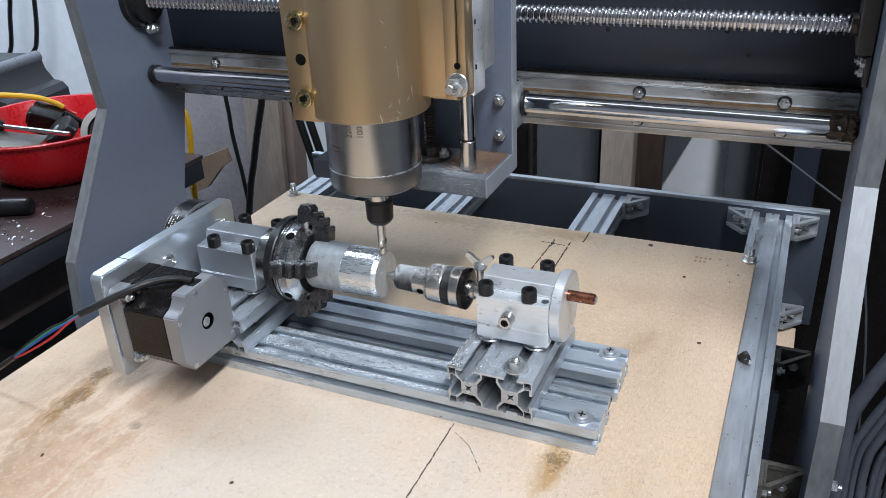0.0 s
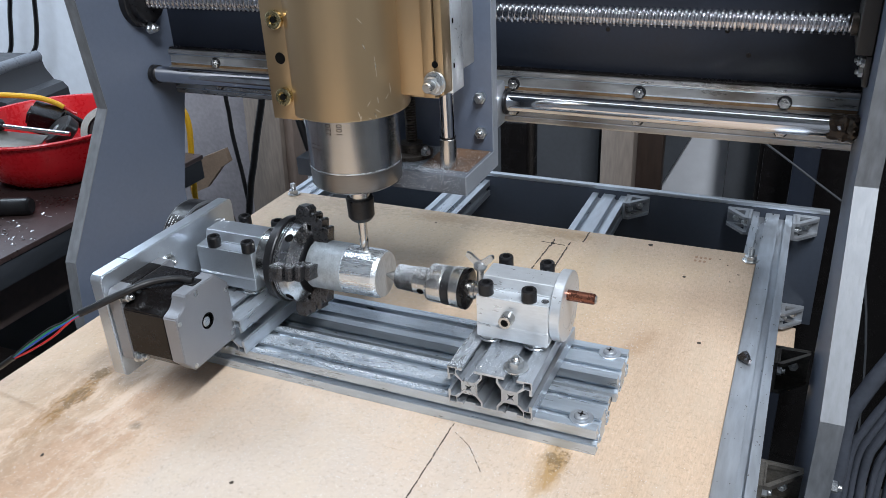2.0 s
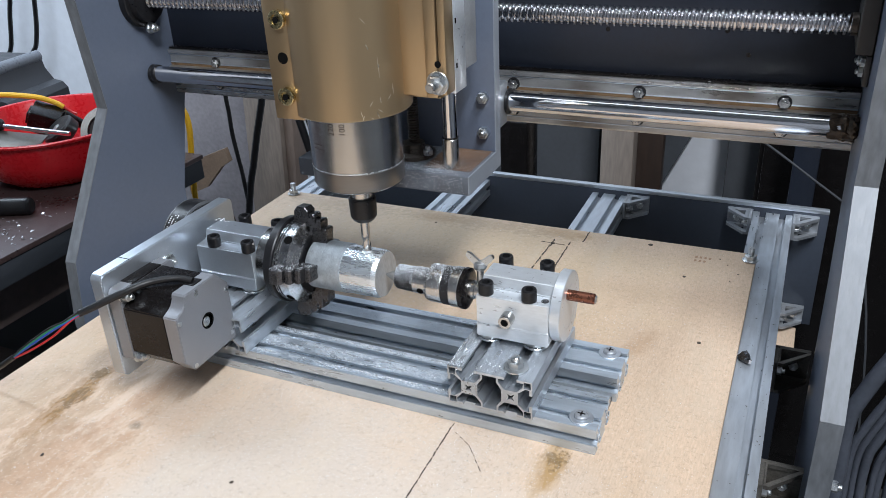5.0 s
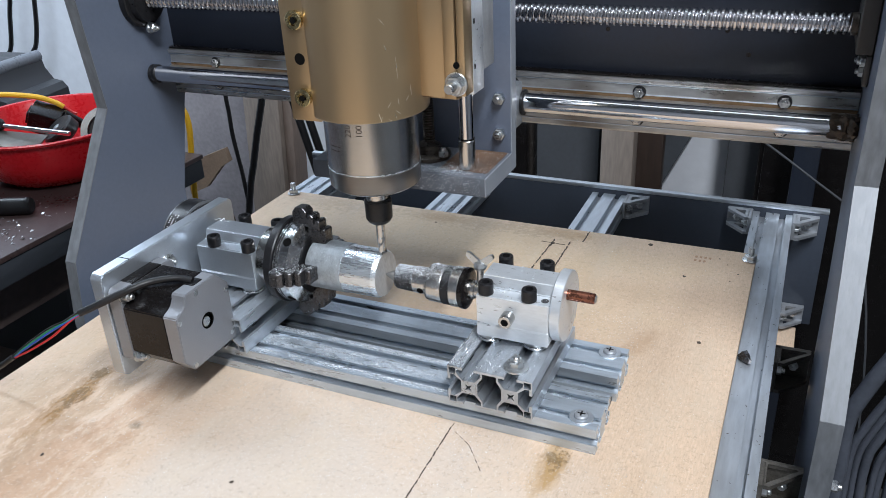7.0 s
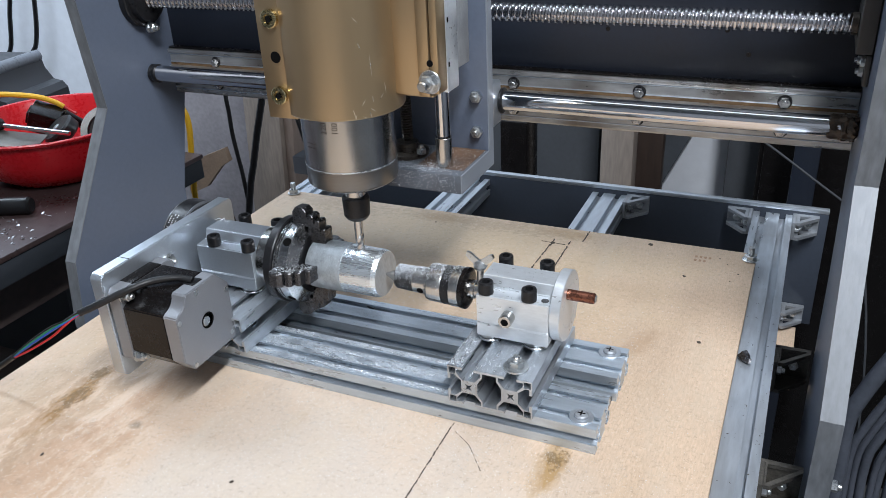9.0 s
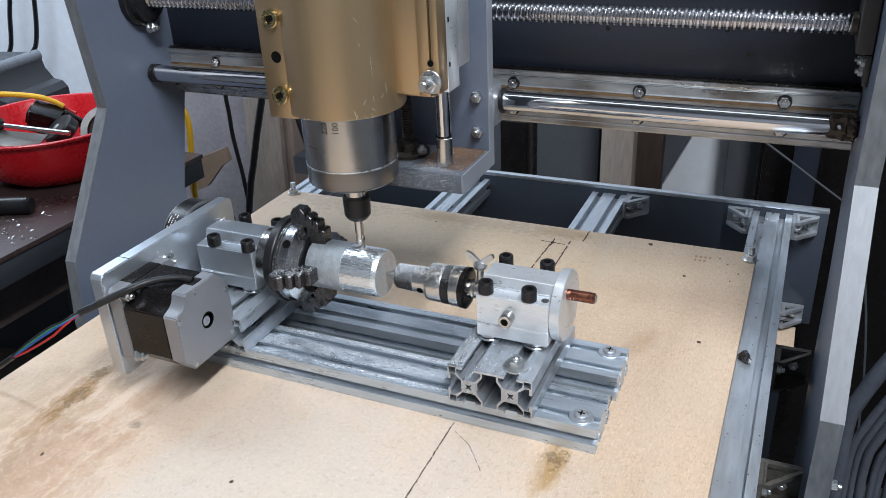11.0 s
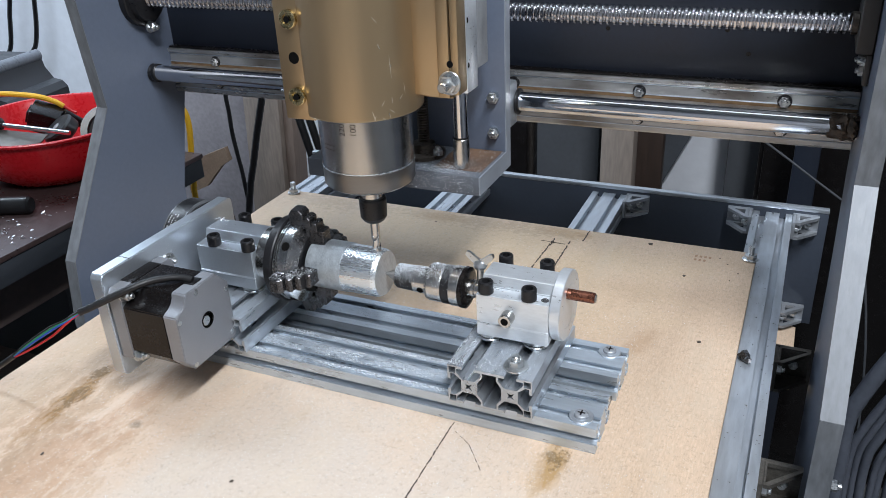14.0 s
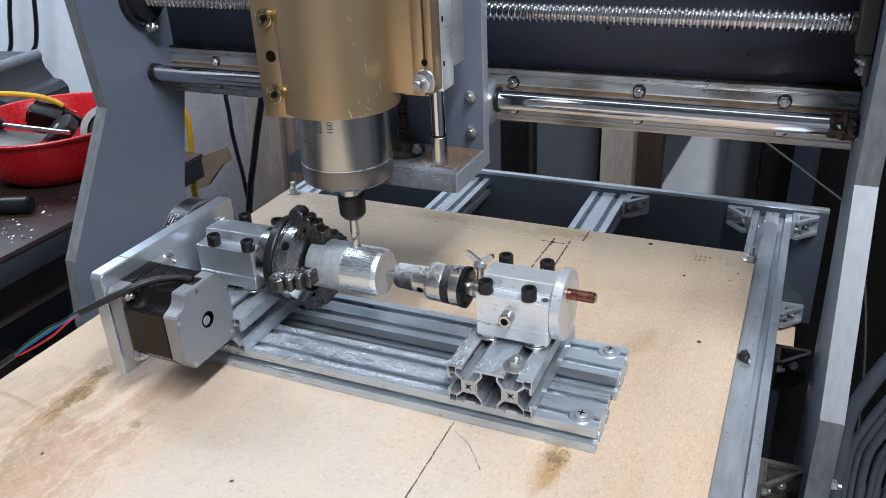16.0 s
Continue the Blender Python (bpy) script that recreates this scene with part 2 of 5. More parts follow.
def part(name, bm, material, parent, label=""):
    """One mesh under a thing or part; the geometry is given in world metres."""
    org = ORIGIN[parent.name]
    ob = new(name, finish(name, bm, material, org))
    ob.parent = parent
    ORIGIN[ob.name] = org
    return tagged(ob, label)


def solid(name, bm, material, label, category, group="", kind=""):
    """A top-level thing of one mesh, its origin at its base."""
    lo = Vector([min(v.co[i] for v in bm.verts) for i in range(3)])
    hi = Vector([max(v.co[i] for v in bm.verts) for i in range(3)])
    org = Vector(((lo.x + hi.x) / 2, (lo.y + hi.y) / 2, lo.z))
    ob = new(name, finish(name, bm, material, org))
    ob.location = org
    ORIGIN[ob.name] = org
    return tagged(ob, label, category, group, kind)


def box(x0, x1, y0, y1, z0, z1, bev=0.0008, seg=2, bm=None):
    out = bm or bmesh.new()
    m = Matrix.LocRotScale(((x0 + x1) / 2, (y0 + y1) / 2, (z0 + z1) / 2), None, (abs(x1 - x0), abs(y1 - y0), abs(z1 - z0)))
    vs = bmesh.ops.create_cube(out, size=1, matrix=m)["verts"]
    if bev:
        es = {e for v in vs for e in v.link_edges}
        bmesh.ops.bevel(out, geom=list(es), offset=bev, segments=seg, affect="EDGES", profile=0.5)
    return out


def frame_to(a, b):
    a, b = Vector(a), Vector(b)
    return Matrix.Translation(a) @ (b - a).to_track_quat("Z", "Y").to_matrix().to_4x4()


def lathe(a, b, prof, n=40, bm=None, spin=0.0):
    """Turn the profile rows (distance along a-b, radius) about the axis from a to b."""
    out = bm or bmesh.new()
    m = frame_to(a, b)
    rings = []
    for s, r in prof:
        rings.append([out.verts.new(m @ Vector((r * math.cos(2 * math.pi * i / n + spin), r * math.sin(2 * math.pi * i / n + spin), s))) for i in range(n)])
    for p, q in zip(rings, rings[1:]):
        for i in range(n):
            out.faces.new((p[i], p[(i + 1) % n], q[(i + 1) % n], q[i]))
    out.faces.new(rings[0][::-1])
    out.faces.new(rings[-1])
    return out


def rod(a, b, r, n=32, bev=0.0006, bm=None, spin=0.0):
    d = (Vector(b) - Vector(a)).length
    return lathe(a, b, [(0, r - bev), (bev, r), (d - bev, r), (d, r - bev)], n, bm, spin)


def tube(points, r, n=10, smooth=6, bm=None):
    """A cable through the points, rounded by Catmull-Rom."""
    out = bm or bmesh.new()
    P = [Vector(p) for p in points]
    P = [2 * P[0] - P[1]] + P + [2 * P[-1] - P[-2]]
    path = []
    for i in range(1, len(P) - 2):
        for k in range(smooth):
            t = k / smooth
            a, b, c, d = P[i - 1:i + 3]
            path.append(0.5 * (2 * b + (c - a) * t + (2 * a - 5 * b + 4 * c - d) * t * t + (3 * b - a - 3 * c + d) * t ** 3))
    path.append(P[-2])
    rings = []
    side = None
    for i, p in enumerate(path):
        d = (path[min(i + 1, len(path) - 1)] - path[max(i - 1, 0)]).normalized()
        if side is None:
            side = d.orthogonal().normalized()
        side = (side - d * side.dot(d)).normalized()
        up = d.cross(side)
        rings.append([out.verts.new(p + r * (math.cos(2 * math.pi * k / n) * side + math.sin(2 * math.pi * k / n) * up)) for k in range(n)])
    for p, q in zip(rings, rings[1:]):
        for k in range(n):
            out.faces.new((p[k], p[(k + 1) % n], q[(k + 1) % n], q[k]))
    out.faces.new(rings[0][::-1])
    out.faces.new(rings[-1])
    return out


def extrude(loops, place, length, bm=None):
    """Fill the first loop with the others as holes, and draw it out along place's z."""
    out = bm or bmesh.new()
    tmp = bmesh.new()
    for lp in loops:
        vs = [tmp.verts.new((x, y, 0)) for x, y in lp]
        for i in range(len(vs)):
            tmp.edges.new((vs[i], vs[(i + 1) % len(vs)]))
    bmesh.ops.triangle_fill(tmp, use_beauty=True, use_dissolve=False, edges=tmp.edges[:])
    res = bmesh.ops.extrude_face_region(tmp, geom=tmp.faces[:])
    bmesh.ops.translate(tmp, verts=[g for g in res["geom"] if isinstance(g, bmesh.types.BMVert)], vec=(0, 0, length))
    bmesh.ops.transform(tmp, matrix=place, verts=tmp.verts)
    me = bpy.data.meshes.new("tmp")
    tmp.to_mesh(me)
    tmp.free()
    out.from_mesh(me)
    bpy.data.meshes.remove(me)
    return out


def eased(bm, off):
    """Break the sharp outer edges of a drawn-out block."""
    bmesh.ops.dissolve_limit(bm, angle_limit=0.01, verts=bm.verts, edges=bm.edges)
    bmesh.ops.recalc_face_normals(bm, faces=bm.faces)
    bmesh.ops.bevel(bm, geom=[e for e in bm.edges if len(e.link_faces) == 2 and e.calc_face_angle(0) > 0.9], offset=off, segments=2, affect="EDGES", clamp_overlap=True)
    return bm


def slotted(w, h, tops, sides, o=0.0031, lip=0.0018, inn=0.0055, dep=0.006, core=0.003, wall=0.0012):
    """The outline of a T-slot section w by h, with slots at those offsets along its long and short sides."""
    pts = []
    for turn in range(4):
        half, far, at = (w / 2, h / 2, tops) if turn % 2 == 0 else (h / 2, w / 2, sides)
        run = [(-half, -far)]
        for s in sorted(at):
            run += [(s - o, -far), (s - o, -far + lip), (s - inn, -far + lip), (s - inn, -far + lip + wall), (s - core, -far + dep),
                    (s + core, -far + dep), (s + inn, -far + lip + wall), (s + inn, -far + lip), (s + o, -far + lip), (s + o, -far)]
        c, sn = ((1, 0), (0, 1), (-1, 0), (0, -1))[turn]
        pts += [(x * c - y * sn, x * sn + y * c) for x, y in run]
    return pts


def ring(cx, cy, r, n=10):
    return [(cx + r * math.cos(2 * math.pi * i / n), cy + r * math.sin(2 * math.pi * i / n)) for i in range(n)]


def square(cx, cy, a, b=None):
    b = b or a
    return [(cx - a, cy - b), (cx + a, cy - b), (cx + a, cy + b), (cx - a, cy + b)]


ALONG_X = Matrix(((0, 0, 1, 0), (1, 0, 0, 0), (0, 1, 0, 0), (0, 0, 0, 1)))
ALONG_Y = Matrix(((-1, 0, 0, 0), (0, 0, 1, 0), (0, 1, 0, 0), (0, 0, 0, 1)))


def at_place(x, y, z, base):
    return Matrix.Translation((x, y, z)) @ base


def cap_screw(a, up, r, h, bm=None):
    """A socket head on the seat a, pointing along up, with its hexagon recess."""
    a, up = Vector(a), Vector(up).normalized()
    return lathe(a, a + up, [(0, r), (h * 0.88, r), (h, r * 0.9), (h, r * 0.56), (h * 0.5, r * 0.5), (h * 0.48, 0.0004)], 24, bm)


def hex_head(a, up, r, h, washer=0.0, bm=None):
    a, up = Vector(a), Vector(up).normalized()
    out = bm or bmesh.new()
    z = 0.0
    if washer:
        lathe(a, a + up, [(0, washer), (0.0012, washer), (0.0013, washer - 0.0004)], 28, out)
        z = 0.0013
    lathe(a + up * z, a + up * (z + 1), [(0, r), (h * 0.85, r), (h, r * 0.86), (h, r * 0.3)], 6, out)
    lathe(a + up * (z + h), a + up * (z + h + 1), [(0, r * 0.52), (h * 0.5, r * 0.52), (h * 0.62, r * 0.42)], 16, out)
    return out


AX_Y, AX_Z = 0.055, 0.0765  # the rotary axis

# ---- the room ----
solid("floor", box(-2.9, 2.2, -2.4, 1.4, -0.86, -0.80, 0), CONCRETE, "dark dusty concrete workshop floor", "floor", kind="structure")
solid("ceiling", box(-2.9, 2.2, -2.4, 1.4, 2.1, 2.2, 0), DIMWALL, "plain grey workshop ceiling", "ceiling", kind="structure")
solid("wall_north", box(-2.9, 2.2, 1.2, 1.3, -0.8, 2.1, 0), WALL, "limewashed grey-white workshop wall behind the machine", "wall", kind="structure")
solid("wall_south", box(-2.9, 2.2, -2.4, -2.3, -0.8, 2.1, 0), DIMWALL, "plain grey plastered wall", "wall", kind="structure")
solid("wall_west", box(-2.9, -2.8, -2.3, 1.2, -0.8, 2.1, 0), WALL, "limewashed pale wall beyond the bench", "wall", kind="structure")
solid("wall_east", box(2.1, 2.2, -2.3, 1.2, -0.8, 2.1, 0), DIMWALL, "plain grey plastered wall", "wall", kind="structure")


def shards(points, lo, hi, seed):
    """Thin bent slivers lying at the points."""
    rnd = random.Random(seed)
    verts, faces = [], []
    for p in points:
        s = lo + (hi - lo) * rnd.random() ** 2
        a = rnd.random() * 6.283
        d = Vector((math.cos(a), math.sin(a), rnd.uniform(-0.2, 0.5))) * s
        w = Vector((-math.sin(a), math.cos(a), rnd.uniform(-0.4, 0.4))) * s * rnd.uniform(0.25, 0.6)
        u = Vector((0, 0, s * rnd.uniform(0.2, 0.6)))
        b = len(verts)
        p = Vector(p)
        verts += [p - d, p + w * 0.8 + u, p - w + u * 0.3, p + d + u * 0.4, p + Vector((0, 0, -0.0001))]
        faces += [(b, b + 1, b + 2), (b + 2, b + 1, b + 3), (b, b + 4, b + 1), (b + 4, b + 3, b + 1), (b, b + 2, b + 4), (b + 4, b + 2, b + 3)]
    me = bpy.data.meshes.new("chips")
    me.from_pydata([tuple(v) for v in verts], [], faces)
    bm = bmesh.new()
    bm.from_mesh(me)
    bpy.data.meshes.remove(me)
    return bm


def corner_bracket(x, y, z, sx, sy, s=0.026, h=0.02, material=CASTGREY, label="cast aluminium corner bracket bolted inside the frame", group="cast corner brackets"):
    """A cast gusset in the corner at x, y, its legs along sx and sy."""
    g = thing("corner_bracket", (x, y, z), label, "corner bracket", group)
    bm = box(x, x + sx * s, y, y + sy * 0.0035, z, z + h, 0.0006)
    box(x, x + sx * 0.0035, y + sy * 0.0036, y + sy * s, z, z + h, 0.0006, 2, bm)
    part("angle", bm, material, g)
    for k in (0, 1):
        z0 = z + k * (h - 0.0032)
        tri = [(x + sx * 0.0036, y + sy * 0.0036), (x + sx * s, y + sy * 0.0036), (x + sx * s, y + sy * 0.0065), (x + sx * 0.0075, y + sy * s), (x + sx * 0.0036, y + sy * s)]
        c0 = (sum(p[0] for p in tri[:2] + tri[4:]) / 3, sum(p[1] for p in tri[:2] + tri[4:]) / 3)
        hole = [(c0[0] + (p[0] - c0[0]) * (0.52 if x < 0.1008 else 0.74), c0[1] + (p[1] - c0[1]) * (0.52 if x < 0.1008 else 0.74)) for p in (tri[0], tri[1], tri[4])]
        if x > 0.1008:
            hole = [(c0[0] + (p[0] - c0[0]) * 0.84, c0[1] + (p[1] - c0[1]) * 0.84) for p in (tri[0], tri[1], tri[4])]
        part("gusset", extrude([tri, hole] if k or x < 0.1008 else [tri], Matrix.Translation((0, 0, z0)), 0.0032), material, g)
    part("screw", hex_head((x + sx * 0.016, y + sy * 0.0036, z + h / 2), (0, sy, 0), 0.004, 0.004, 0.0), ZINC, g)
    part("screw", hex_head((x + sx * 0.0036, y + sy * 0.016, z + h / 2), (sx, 0, 0), 0.004, 0.004, 0.0), ZINC, g)
    return g


# ---- machine bed ----
def build_bed():
    bed = thing("machine_bed", (-0.18, 0.2, -0.12), "slotted aluminium machine bed frame with a dark end plate", "machine frame")
    sec = lambda w, h, t, s: [slotted(w, h, t, s), *[ring(q, 0, 0.0026) for q in t]]
    for x in (0.0805, -0.449):
        part("side_beam", extrude(sec(0.04, 0.04, (-0.01, 0.01), (-0.01, 0.01)), at_place(x, -0.75, -0.0292, ALONG_Y), 1.2065), ALU_Y, bed)
        part("lower_side_beam", extrude(sec(0.04, 0.04, (-0.01, 0.01), (-0.01, 0.01)), at_place(x, -0.75, -0.118, ALONG_Y), 1.2065), ALU_Y, bed)
    for x in (-0.0975, -0.2665):
        part("cross_beam", extrude(sec(0.04, 0.02, (-0.01, 0.01), (0,)), at_place(x, -0.75, -0.0192, ALONG_Y), 1.2065), ALU_Y, bed)
    part("end_plate", box(-0.503, 0.1355, 0.457, 0.4625, -0.14, -0.0045, 0.0005), PAINT_BED, bed, "dark grey painted end plate")
    part("end_strip", box(-0.503, 0.1355, 0.4568, 0.4645, -0.0043, 0.0, 0.0006), MILLED, bed, "bare aluminium top edge")
    return bed


build_bed()


def build_stand():
    g = thing("machine_stand", (-0.19, -0.15, -0.8), "dark painted steel stand under the machine bed", "machine stand")
    for x in (-0.475, 0.0605):
        for y in (-0.72, 0.40):
            part("leg", box(x, x + 0.04, y, y + 0.04, -0.8, -0.1385, 0.002), PAINT_DK, g)
        part("side_rail", box(x + 0.005, x + 0.035, -0.679, 0.399, -0.5, -0.46, 0.002), PAINT_DK, g)
    for y in (-0.715, 0.405):
        part("cross_rail", box(-0.4345, 0.060, y, y + 0.03, -0.5, -0.46, 0.002), PAINT_DK, g)
    part("gantry_carrier", box(-0.5165, 0.1440, 0.05, 0.19, -0.215, -0.2005, 0.002), PAINT_DK, g)
    return g


build_stand()
for x, y, z, sx in ((-0.0773, 0.4566, -0.0265, 1), (0.0603, 0.4566, -0.0265, -1), (0.1007, 0.4566, -0.0265, 1), (0.1007, 0.4566, -0.136, 1)):
    corner_bracket(x, y, z, sx, -1)
corner_bracket(0.1009, 0.225, -0.06, 1, -1, 0.028, 0.03, CASTDK, "blackened cast bracket between bed beam and gantry", "black brackets")
corner_bracket(0.1009, 0.075, -0.062, 1, -1, 0.028, 0.03, CASTDK, "oily dark cast bracket between bed beam and gantry", "black brackets")
solid("lower_shelf", box(-0.43, 0.122, 0.33, 0.448, -0.1465, -0.141, 0.001), BOARD, "tan offcut board under the bed frame", "board")


def build_board():
    g = thing("spoil_board", (-0.19, -0.19, -0.009), "tan fibreboard bed board, oil stained and dusted with chips", "board")
    part("panel", box(-0.4585, 0.0735, -0.72, 0.3315, -0.009, 0, 0.0008), BOARD, g)

    def line(x0, y0, x1, y1, w=0.0008, gap=0.0):
        d = Vector((x1 - x0, y1 - y0, 0))
        n = Vector((-d.y, d.x, 0)).normalized() * w / 2
        bm = bmesh.new()
        steps = max(2, int(d.length / 0.0016))
        rnd = random.Random(int(abs(x0 * 1e5)) + int(abs(y0 * 1e4)))
        prev = None
        for i in range(steps + 1):
            c = Vector((x0, y0, 0.00025)) + d * i / steps + n * rnd.uniform(-0.5, 0.5)
            k = rnd.uniform(0.45, 1.1)
            cur = [bm.verts.new(c + n * k), bm.verts.new(c - n * k)]
            if prev and rnd.random() > gap:
                bm.faces.new((prev[0], prev[1], cur[1], cur[0]))
            prev = cur
        part("pencil_line", bm, PENCIL, g, "dark pencil line")

    line(-0.1015, 0.302, -0.1, 0.105, 0.0017, 0.05)
    line(-0.100, -0.002, -0.0995, -0.13, 0.0013, 0.22)
    line(-0.096, -0.0103, -0.081, -0.0205, 0.0006, 0.4)
    line(-0.081, -0.0205, -0.065, -0.041, 0.0006, 0.4)
    line(-0.1185, 0.296, -0.1205, 0.235, 0.0017, 0.05)
    line(-0.1295, 0.294, -0.1044, 0.293, 0.0017, 0.05)
    line(-0.089, 0.331, -0.0895, 0.305, 0.0017, 0.05)
    line(-0.118, 0.303, -0.1175, 0.286, 0.0017, 0.05)
    for row in range(2):
        for k in range(4 - row):
            x, y = 0.0195 + k * 0.0042, 0.3065 - row * 0.0075
            part("print_bar", box(x, x + 0.0022, y, y + 0.0035, 0.0001, 0.0003, 0), FADED, g, "faded red stamped mark")
    for x, y, r in ((-0.0246, 0.3197, 0.0026), (-0.1167, 0.2935, 0.002), (0.0156, 0.2645, 0.0018), (0.044, 0.1583, 0.0018), (-0.3532, -0.133, 0.0016), (-0.212, -0.108, 0.0015), (0.061, 0.284, 0.001), (0.042, 0.31, 0.0009), (0.055, 0.268, 0.0009), (0.05, 0.30, 0.0008), (-0.25, 0.302, 0.0011)):
        rnd = random.Random(int(x * 9999))
        o = [(x + r * rnd.uniform(0.5, 1.2) * math.cos(a * 0.628), y + r * rnd.uniform(0.5, 1.2) * math.sin(a * 0.628)) for a in range(10)]
        part("screw_hole", extrude([o], Matrix.Translation((0, 0, 0.0002)), 0.0003), PENCIL, g)
    return g


FADED = mat("faded_red_print", (0.38, 0.235, 0.15), 0.7)
PENCIL = mat("pencil_mark", (0.06, 0.045, 0.035), 0.8)
build_board()


def stud(x, y):
    g = thing("clamping_bolt", (x, y, 0), "zinc bolt and washer standing in the board edge", "bolt", "board edge bolts")
    part("washer", rod((x, y, 0.0002), (x, y, 0.0018), 0.0074, 28), ZINC, g)
    part("nut", lathe((x, y, 0.0018), (x, y, 1), [(0, 0.0055), (0.0035, 0.0055), (0.004, 0.005)], 6), ZINC, g)
    bm = lathe((x, y, 0.0058), (x, y, 1), [(k * 0.0006, 0.0031 - 0.0003 * (k % 2)) for k in range(14)], 16)
    part("stud", bm, ZINC, g)


stud(-0.4448, 0.3238)
stud(0.0685, 0.3165)
bm = lathe((0.0793, 0.1585, -0.009), (0.0793, 0.1585, 1), [(0, 0.0040), (0.002, 0.0052), (0.004, 0.0046), (0.006, 0.0040), (0.008, 0.0026)], 11)
_r = random.Random(21)
for v in bm.verts:
    if v.co.z > -0.0085:
        v.co += Vector((_r.uniform(-1, 1), _r.uniform(-1, 1), _r.uniform(-1, 0.6))) * 0.0011
    v.co.x = 0.0793 + (v.co.x - 0.0793) * 0.8 - (v.co.y - 0.1585) * 0.5
solid("grease_lump", bm, JAW, "black oily crumpled lump lying on the bed beam", "grease lump")
_p = [(_r.choice((_r.uniform(0.0615, 0.067), _r.uniform(0.0745, 0.0865), _r.uniform(0.094, 0.1))), _r.uniform(-0.12, 0.33), -0.0090) for _ in range(150)]
solid("grime", shards(_p, 0.0003, 0.0011, 22), PENCIL, "dark grime specks strewn on the bed beam", "grime", kind="stuff")


# ---- gantry ----
def side_plate(x0, x1, knee, foot):
    g = thing("gantry_side_plate", ((x0 + x1) / 2, 0.13, -0.2), "blue-grey painted steel gantry side plate with bare sawn edge", "gantry plate", "gantry side plates")
    outline = [(foot[0], -0.2), foot, knee, (0.1325, 0.1555), (0.125, 0.2565), (0.108, 0.50), (0.275, 0.50), (0.275, 0.19), (0.24, 0.145), (0.212, 0.047), (0.20, -0.2)]
    part("plate", extrude([outline], at_place(x0 + 0.0004, 0, 0, ALONG_X), x1 - x0 - 0.0008), PAINT, g)
    edge = outline[0:6]
    bm = bmesh.new()
    for (ya, za), (yb, zb) in zip(edge, edge[1:]):
        n = Vector((0, -(zb - za), yb - ya)).normalized() * 0.0006
        vs = [bm.verts.new((x, y + n.y * k, z + n.z * k)) for x in (x0, x1) for (y, z) in ((ya, za), (yb, zb)) for k in (0.0, 1.0)]
        a, b, c, d, e, f, g2, h = vs
        for q in ((a, b, d, c), (e, g2, h, f), (b, f, h, d), (a, c, g2, e), (a, e, f, b), (c, d, h, g2)):
            bm.faces.new(q)
    part("sawn_edge", bm, CUT, g, "bare brushed sawn edge")
    return g


side_plate(-0.5168, -0.5042, (0.0535, 0.031), (0.0455, -0.031))
side_plate(0.130, 0.1442, (0.0435, 0.032), (0.043, -0.04))


def ball_screw(x0, length, cy, cz, r):
    n, pitch, per = 24, 0.005, 14
    steps = int(length / pitch * per)
    bm = bmesh.new()
    prev = None
    for s in range(steps + 1):
        x = x0 + length * s / steps
        cur = []
        for k in range(n):
            ph = (s / per + k / n) % 1.0
            groove = max(0.0, math.sin(math.pi * min(1, max(0, (ph - 0.3) / 0.62)))) ** 0.7
            rr = r - 0.0019 * groove
            a = 2 * math.pi * k / n
            cur.append(bm.verts.new((x, cy + rr * math.cos(a), cz + rr * math.sin(a))))
        if prev:
            for k in range(n):
                bm.faces.new((prev[k], prev[(k + 1) % n], cur[(k + 1) % n], cur[k]))
        prev = cur
    return bm


def rail_screw(x, z):
    return hex_head((x, 0.2274, z), (0, -1, 0), 0.0045, 0.0030)


